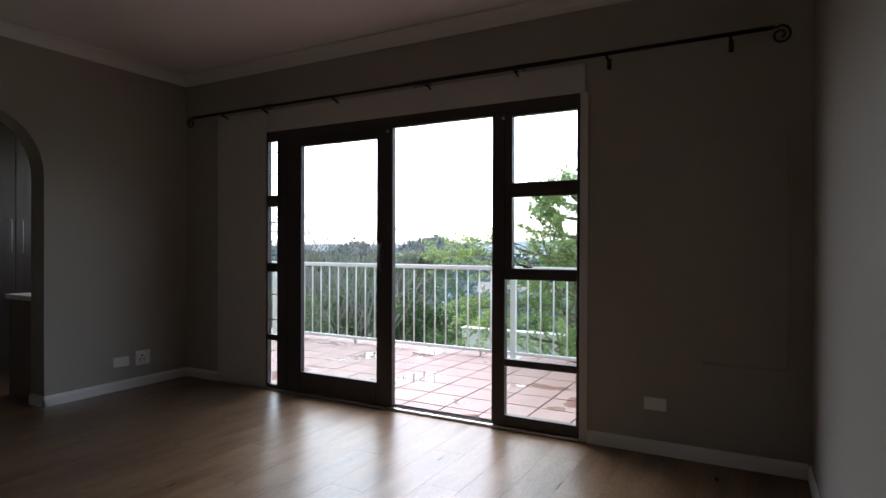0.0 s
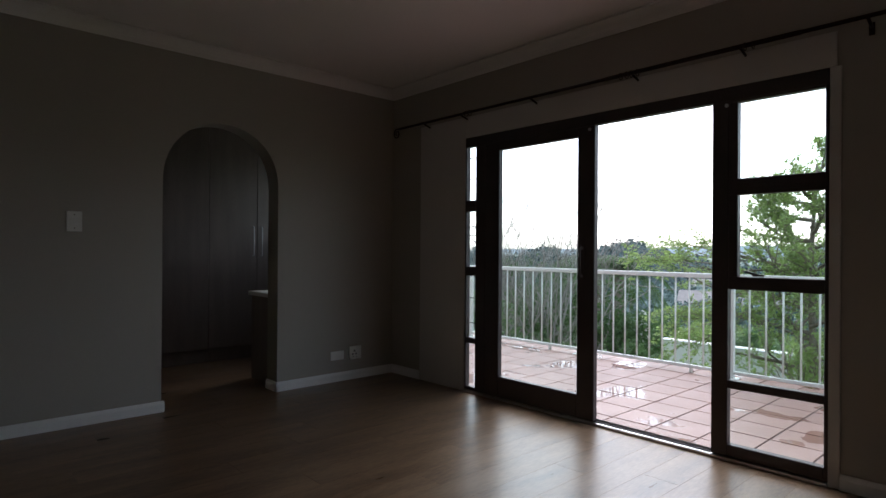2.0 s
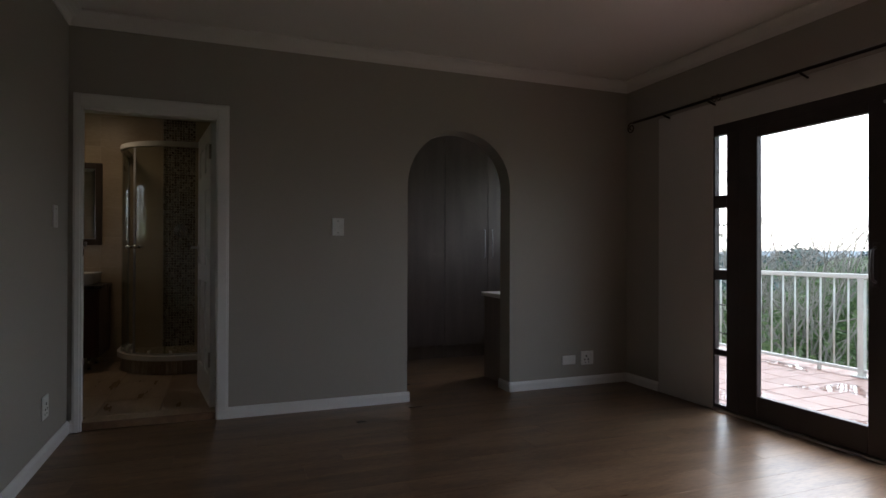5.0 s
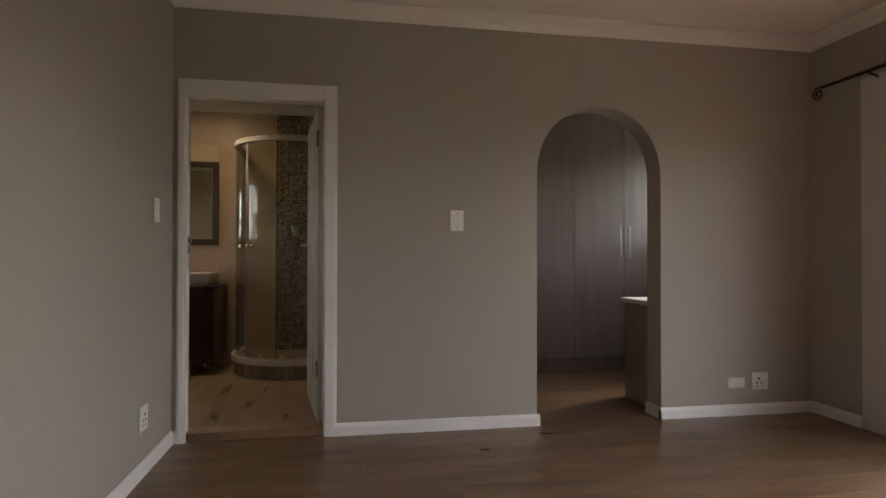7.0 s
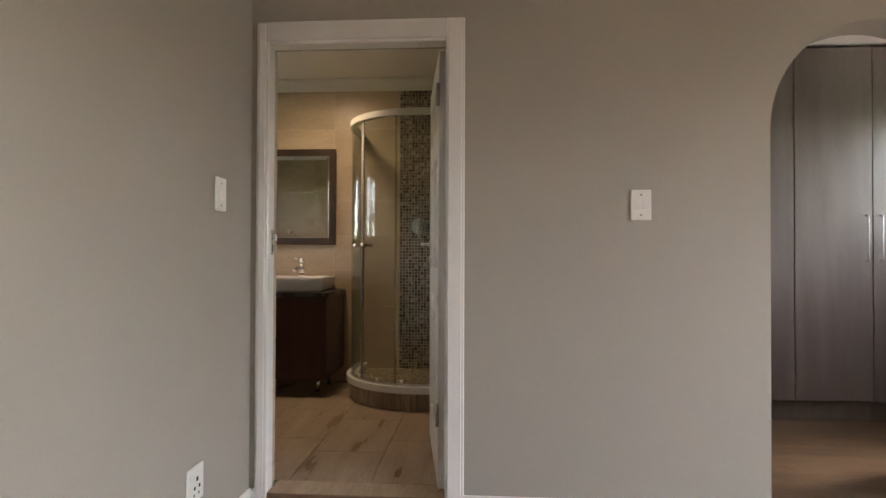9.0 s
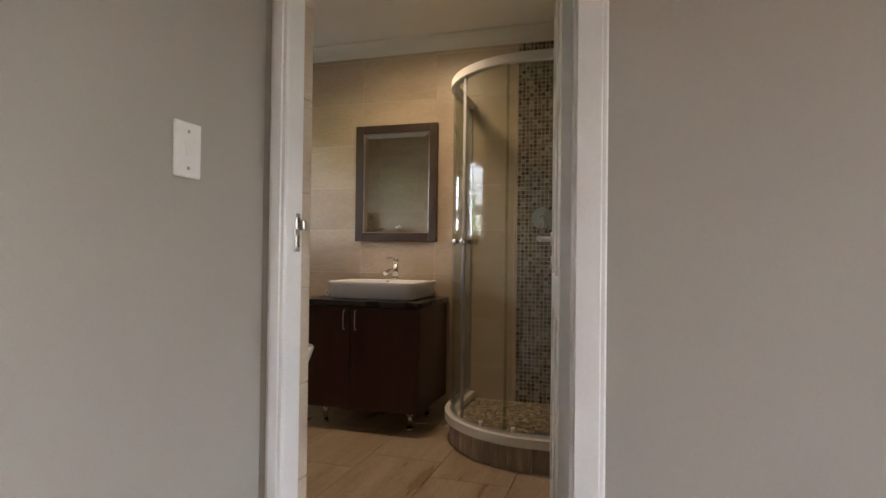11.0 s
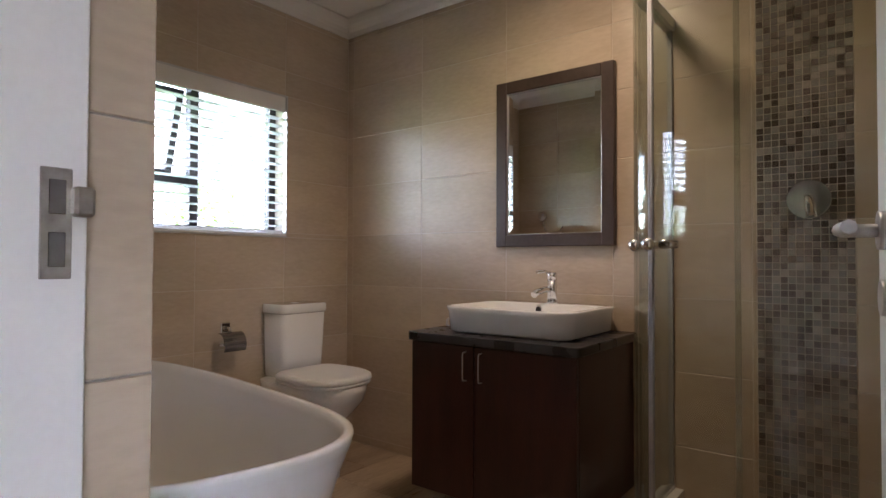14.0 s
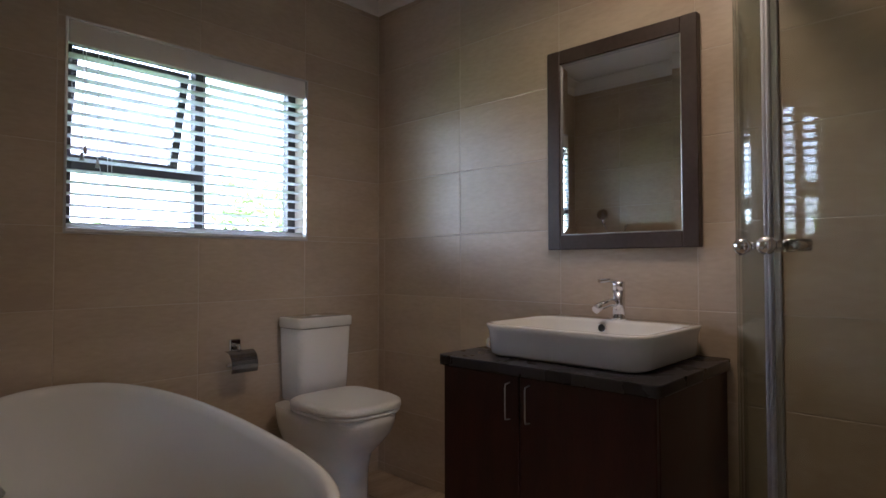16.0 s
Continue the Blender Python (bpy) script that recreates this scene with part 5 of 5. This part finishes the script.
# pale garden wall below the lawn
gw = thing("garden_wall", (-4.5, 16.0, height(-4.5, 16)), "long pale plastered garden wall down the slope", "garden wall")
part("wall", box(-7.7, 6.0, 16.0, 16.25, height(-4.5, 16) - 0.4, -1.42, 0.02), PLASTER, gw)
part("coping", box(-7.74, 6.04, 15.96, 16.29, -1.42, -1.37, 0.02), PLASTER, gw)
orn = height(-5.6, 11.0)
solid("garden_ornament", loft([[(-5.6 + r * math.cos(a), 11.0 + r * math.sin(a), orn + z) for a in (2 * math.pi * k / 10 for k in range(10))] for z, r in ((0, 0.12), (0.95, 0.11), (1.15, 0.16), (1.38, 0.14), (1.55, 0.07), (1.66, 0.09), (1.78, 0.03))]), PLASTER, "white garden ornament on a plinth", "ornament")


def belt(name, y, x0, x1, step, size, crest, drop, mat, label):
    """A far belt of woods: a canopy of many crowns on a slope whose skyline follows crest(x)."""
    b = bmesh.new()
    cols, rows = int((x1 - x0) / step) + 1, 22
    net = []
    for j in range(rows + 1):
        f = j / rows
        line_ = []
        for k in range(cols):
            x = x0 + k * step
            q = Vector((x, f * drop * 2.2, y)) / size
            puff = noise.noise(q) + 0.55 * noise.noise(q * 2.3) + 0.3 * noise.noise(q * 5.1)
            line_.append(b.verts.new((x + size * 0.3 * noise.noise(q * 1.7 + Vector((9, 3, 1))), y - (1 - f) ** 0.8 * drop * 2.2 - size * 0.5 * puff,
                                      crest(x) - drop * (1 - f) ** 1.25 + size * (0.55 * puff + (0.25 if j == rows else 0)))))
        net.append(line_)
    for u, v in zip(net, net[1:]):
        for k in range(cols - 1):
            f_ = b.faces.new((u[k], u[k + 1], v[k + 1], v[k]))
            f_.smooth = True
    rng_ = random.Random(int(y))
    flat_ = [v.co.copy() for line_ in net[4:] for v in line_]
    for _ in range(26000):
        p_ = flat_[int(rng_.random() * len(flat_))] + Vector((rng_.gauss(0, step), rng_.gauss(0, step) - step * 0.4, rng_.gauss(0.2, 0.7) * step))
        s_ = step * rng_.uniform(0.25, 0.8)
        u_ = Vector((rng_.gauss(0, 1), rng_.gauss(0, 0.6), rng_.gauss(0, 1))).normalized() * s_
        w_ = u_.orthogonal().normalized() * s_ * 0.7
        b.faces.new([b.verts.new(q_) for q_ in (p_ - u_, p_ + w_, p_ + u_, p_ - w_)])
    return tagged(new(name, finish(name, b, mat)), label, "woods", kind="stuff")


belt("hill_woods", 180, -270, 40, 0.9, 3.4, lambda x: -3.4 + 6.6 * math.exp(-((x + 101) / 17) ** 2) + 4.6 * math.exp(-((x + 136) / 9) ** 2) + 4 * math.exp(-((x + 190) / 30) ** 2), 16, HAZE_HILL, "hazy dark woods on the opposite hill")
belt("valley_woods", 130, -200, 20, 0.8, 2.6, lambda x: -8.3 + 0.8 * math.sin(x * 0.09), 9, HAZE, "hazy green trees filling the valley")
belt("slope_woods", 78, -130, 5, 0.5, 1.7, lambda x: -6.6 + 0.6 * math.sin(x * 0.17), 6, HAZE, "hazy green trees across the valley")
belt("near_woods", 34, -60, 4, 0.22, 0.8, lambda x: -4.0 + 0.35 * math.sin(x * 0.4) + (1.6 if x < -21 else 0), 3, LEAF_DULL, "grey-green trees at the valley's edge")
# skyline sheet of far hills, haze painted into its colour
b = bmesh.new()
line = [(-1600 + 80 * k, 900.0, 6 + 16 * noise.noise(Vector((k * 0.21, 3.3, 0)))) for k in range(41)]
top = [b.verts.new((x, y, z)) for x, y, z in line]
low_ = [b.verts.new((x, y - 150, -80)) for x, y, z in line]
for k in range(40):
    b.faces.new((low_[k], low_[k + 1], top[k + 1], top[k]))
structure("backdrop", b, HAZE_FAR, "far hills, pale blue-grey from painted haze", "hills")

# ---- laminate planks ----
PW, PL = 0.193, 1.29
rng = random.Random(5)
plank_meshes = {}


def plank(length, width):
    key = (round(length, 3), round(width, 3))
    if key not in plank_meshes:
        plank_meshes[key] = finish("plank", box(-width / 2, width / 2, -length / 2, length / 2, -0.012, 0.0, 0.0006), LAMINATE)
    return plank_meshes[key]


x, i = BACK + 0.062, 0
while x < EX - 0.002:
    w = min(PW, EX - x)
    y = SY - (0.0, 0.43, 0.86, 0.21, 0.64, 1.07)[i % 6]
    while y < NY:
        y0, y1 = max(y, SY), min(y + PL, NY)
        if x < WX:  # planks that reach into the wall's openings
            spans = [(max(y0, DY0), min(y1, DY1)), (max(y0, AY0), min(y1, AY1))] if x + w < WX + 0.01 else [(y0, y1)]
        else:
            spans = [(y0, y1)]
        for a, c in spans:
            if c - a > 0.02:
                piece("plank", plank(c - a - 0.0004, w - 0.0004), floor, (x + w / 2, (a + c) / 2, 0))
        y += PL
    x += PW
    i += 1

# ---- terrace tiles ----
TS = 0.303
tile_mesh = finish("terrace_tile", box(-TS / 2 + 0.004, TS / 2 - 0.004, -TS / 2 + 0.004, TS / 2 - 0.004, -0.008, 0.0, 0.003), TERRACOTTA)
for j in range(8):
    for k in range(35):
        cx, cy = -6.895 + k * TS, NY + 0.045 + TS * (j + 0.5)
        if cy > RY + 0.15:
            continue
        piece("terrace_tile", tile_mesh, terrace, (cx, cy, PZ + 0.0008 * rng.uniform(-1, 1)))


# ---- bathroom tiles ----
def cut(rect, hole):
    """A rectangle less a hole, as up to four rectangles."""
    u0, u1, v0, v1 = rect
    a0, a1, b0, b1 = hole
    if a1 <= u0 or a0 >= u1 or b1 <= v0 or b0 >= v1:
        return [rect]
    out = []
    if b1 < v1:
        out.append((u0, u1, b1, v1))
    if b0 > v0:
        out.append((u0, u1, v0, b0))
    m0, m1 = max(v0, b0), min(v1, b1)
    if a0 > u0:
        out.append((u0, a0, m0, m1))
    if a1 < u1:
        out.append((a1, u1, m0, m1))
    return out


tile_meshes = {}


def wall_tiles(parent, axis, at, inward, u0, u1, v0, v1, holes, us, vs, tw=0.503, th=0.284, mat=WALLTILE):
    """Large tiles on a wall across axis at at, joints through us and vs."""
    u = us - math.ceil((us - u0) / tw) * tw
    while u < u1:
        v = vs - math.ceil((vs - v0) / th) * th
        while v < v1:
            rects = [(max(u, u0), min(u + tw, u1), max(v, v0), min(v + th, v1))]
            for h in holes:
                rects = [r for q in rects for r in cut(q, h)]
            for a0, a1, b0, b1 in rects:
                if a1 - a0 < 0.012 or b1 - b0 < 0.012:
                    continue
                w, h = round(a1 - a0 - 0.003, 4), round(b1 - b0 - 0.003, 4)
                key = (axis, inward, w, h)
                if key not in tile_meshes:
                    lo, hi = (-0.010, 0.0) if inward > 0 else (0.0, 0.010)
                    bmt = box(lo, hi, -w / 2, w / 2, -h / 2, h / 2, 0.0012) if axis == "x" else box(-w / 2, w / 2, lo, hi, -h / 2, h / 2, 0.0012)
                    tile_meshes[key] = finish("wall_tile", bmt, mat)
                c = ((a0 + a1) / 2, (b0 + b1) / 2)
                piece("wall_tile", tile_meshes[key], parent, (at, c[0], c[1]) if axis == "x" else (c[0], at, c[1]))
            v += th
        u += tw


ob = bpy.data.objects
wall_tiles(ob["wall_bathroom_west"], "x", BX, 1, BS, BN, BZ, BC - 0.08, [(-0.490, -0.193, 0.15, BC)], -1.565, 0.962, 0.530, 0.291)
wall_tiles(ob["wall_bathroom_south"], "y", BS, 1, BX, BACK, BZ, BC - 0.08, [(-5.774, -4.779, 1.229, 1.994)], -5.258, 0.962, 0.503, 0.291)
wall_tiles(ob["wall_bathroom_north"], "y", BN, -1, BX, BACK, BZ, BC - 0.08, [], -5.264, 0.968)
wall_tiles(ob["wall_bathroom_east"], "x", BACK, -1, BS, DY0 - 0.035, BZ, BC - 0.08, [], -0.79, 0.977)
wall_tiles(wall_west, "y", DY0 - 0.016, 1, BACK, FX0, BZ, DTOP, [], BACK, 0.977)

# floor tiles, long way across the room
fm = {}
for i in range(8):
    for k in range(6):
        x0, y0 = BACK - 0.605 * (k + 1) + 0.2 * (i % 2), BN - 0.385 * (i + 1)
        a0, a1, b0, b1 = max(x0, BX), min(x0 + 0.605, BACK), max(y0, BS), min(y0 + 0.385, BN)
        if a1 - a0 < 0.03 or b1 - b0 < 0.03:
            continue
        key = (round(a1 - a0, 3), round(b1 - b0, 3))
        if key not in fm:
            fm[key] = finish("floor_tile", box(-key[0] / 2 + 0.0015, key[0] / 2 - 0.0015, -key[1] / 2 + 0.0015, key[1] / 2 - 0.0015, -0.010, 0.0, 0.001), FLOORTILE)
        piece("floor_tile", fm[key], floor_bath, ((a0 + a1) / 2, (b0 + b1) / 2, BZ))

# mosaic strip in the shower, chips of about 23 mm
chip = finish("mosaic_chip", box(-0.010, 0.0, -0.0108, 0.0108, -0.0108, 0.0108, 0.0012), MOSAIC_ONE)
rest = bmesh.new()
CH = 0.0247
for k in range(12):
    for j in range(95):
        y, z = -0.4895 + CH * (k + 0.5), 0.165 + CH * (j + 0.5)
        if z > BC - 0.09:
            continue
        if 38 <= j < 62:
            piece("mosaic_chip", chip, ob["wall_bathroom_west"], (BX + 0.001, y, z))
        else:
            box(BX - 0.009, BX + 0.001, y - 0.0108, y + 0.0108, z - 0.0108, z + 0.0108, bm=rest)
r_ = part("mosaic_field", rest, MOSAIC, ob["wall_bathroom_west"])
tagged(r_, "mixed brown and grey glass mosaic", kind="stuff")
# pebbles of the shower floor
rng = random.Random(9)
peb = bmesh.new()
for _ in range(1700):
    x, y = rng.uniform(BX + 0.02, SX1 - 0.05), rng.uniform(SY1 + 0.05, BN - 0.02)
    if x > SCX and y < SCY and math.hypot(x - SCX, y - SCY) > SR - 0.06:
        continue
    s = rng.uniform(0.008, 0.015)
    c = bmesh.new()
    bmesh.ops.create_icosphere(c, subdivisions=1, radius=s)
    bmesh.ops.transform(c, matrix=Matrix.Translation((x, y, 0.167)) @ Matrix.Rotation(rng.random() * 3, 4, 'Z') @ Matrix.Diagonal((1.3, 0.9, 0.35, 1)), verts=c.verts)
    for f in c.faces:
        f.smooth = True
    merge(peb, c)
r_ = part("pebbles", peb, PEBBLE, ob["floor_shower"])
tagged(r_, "brown and cream pebble mosaic", kind="stuff")
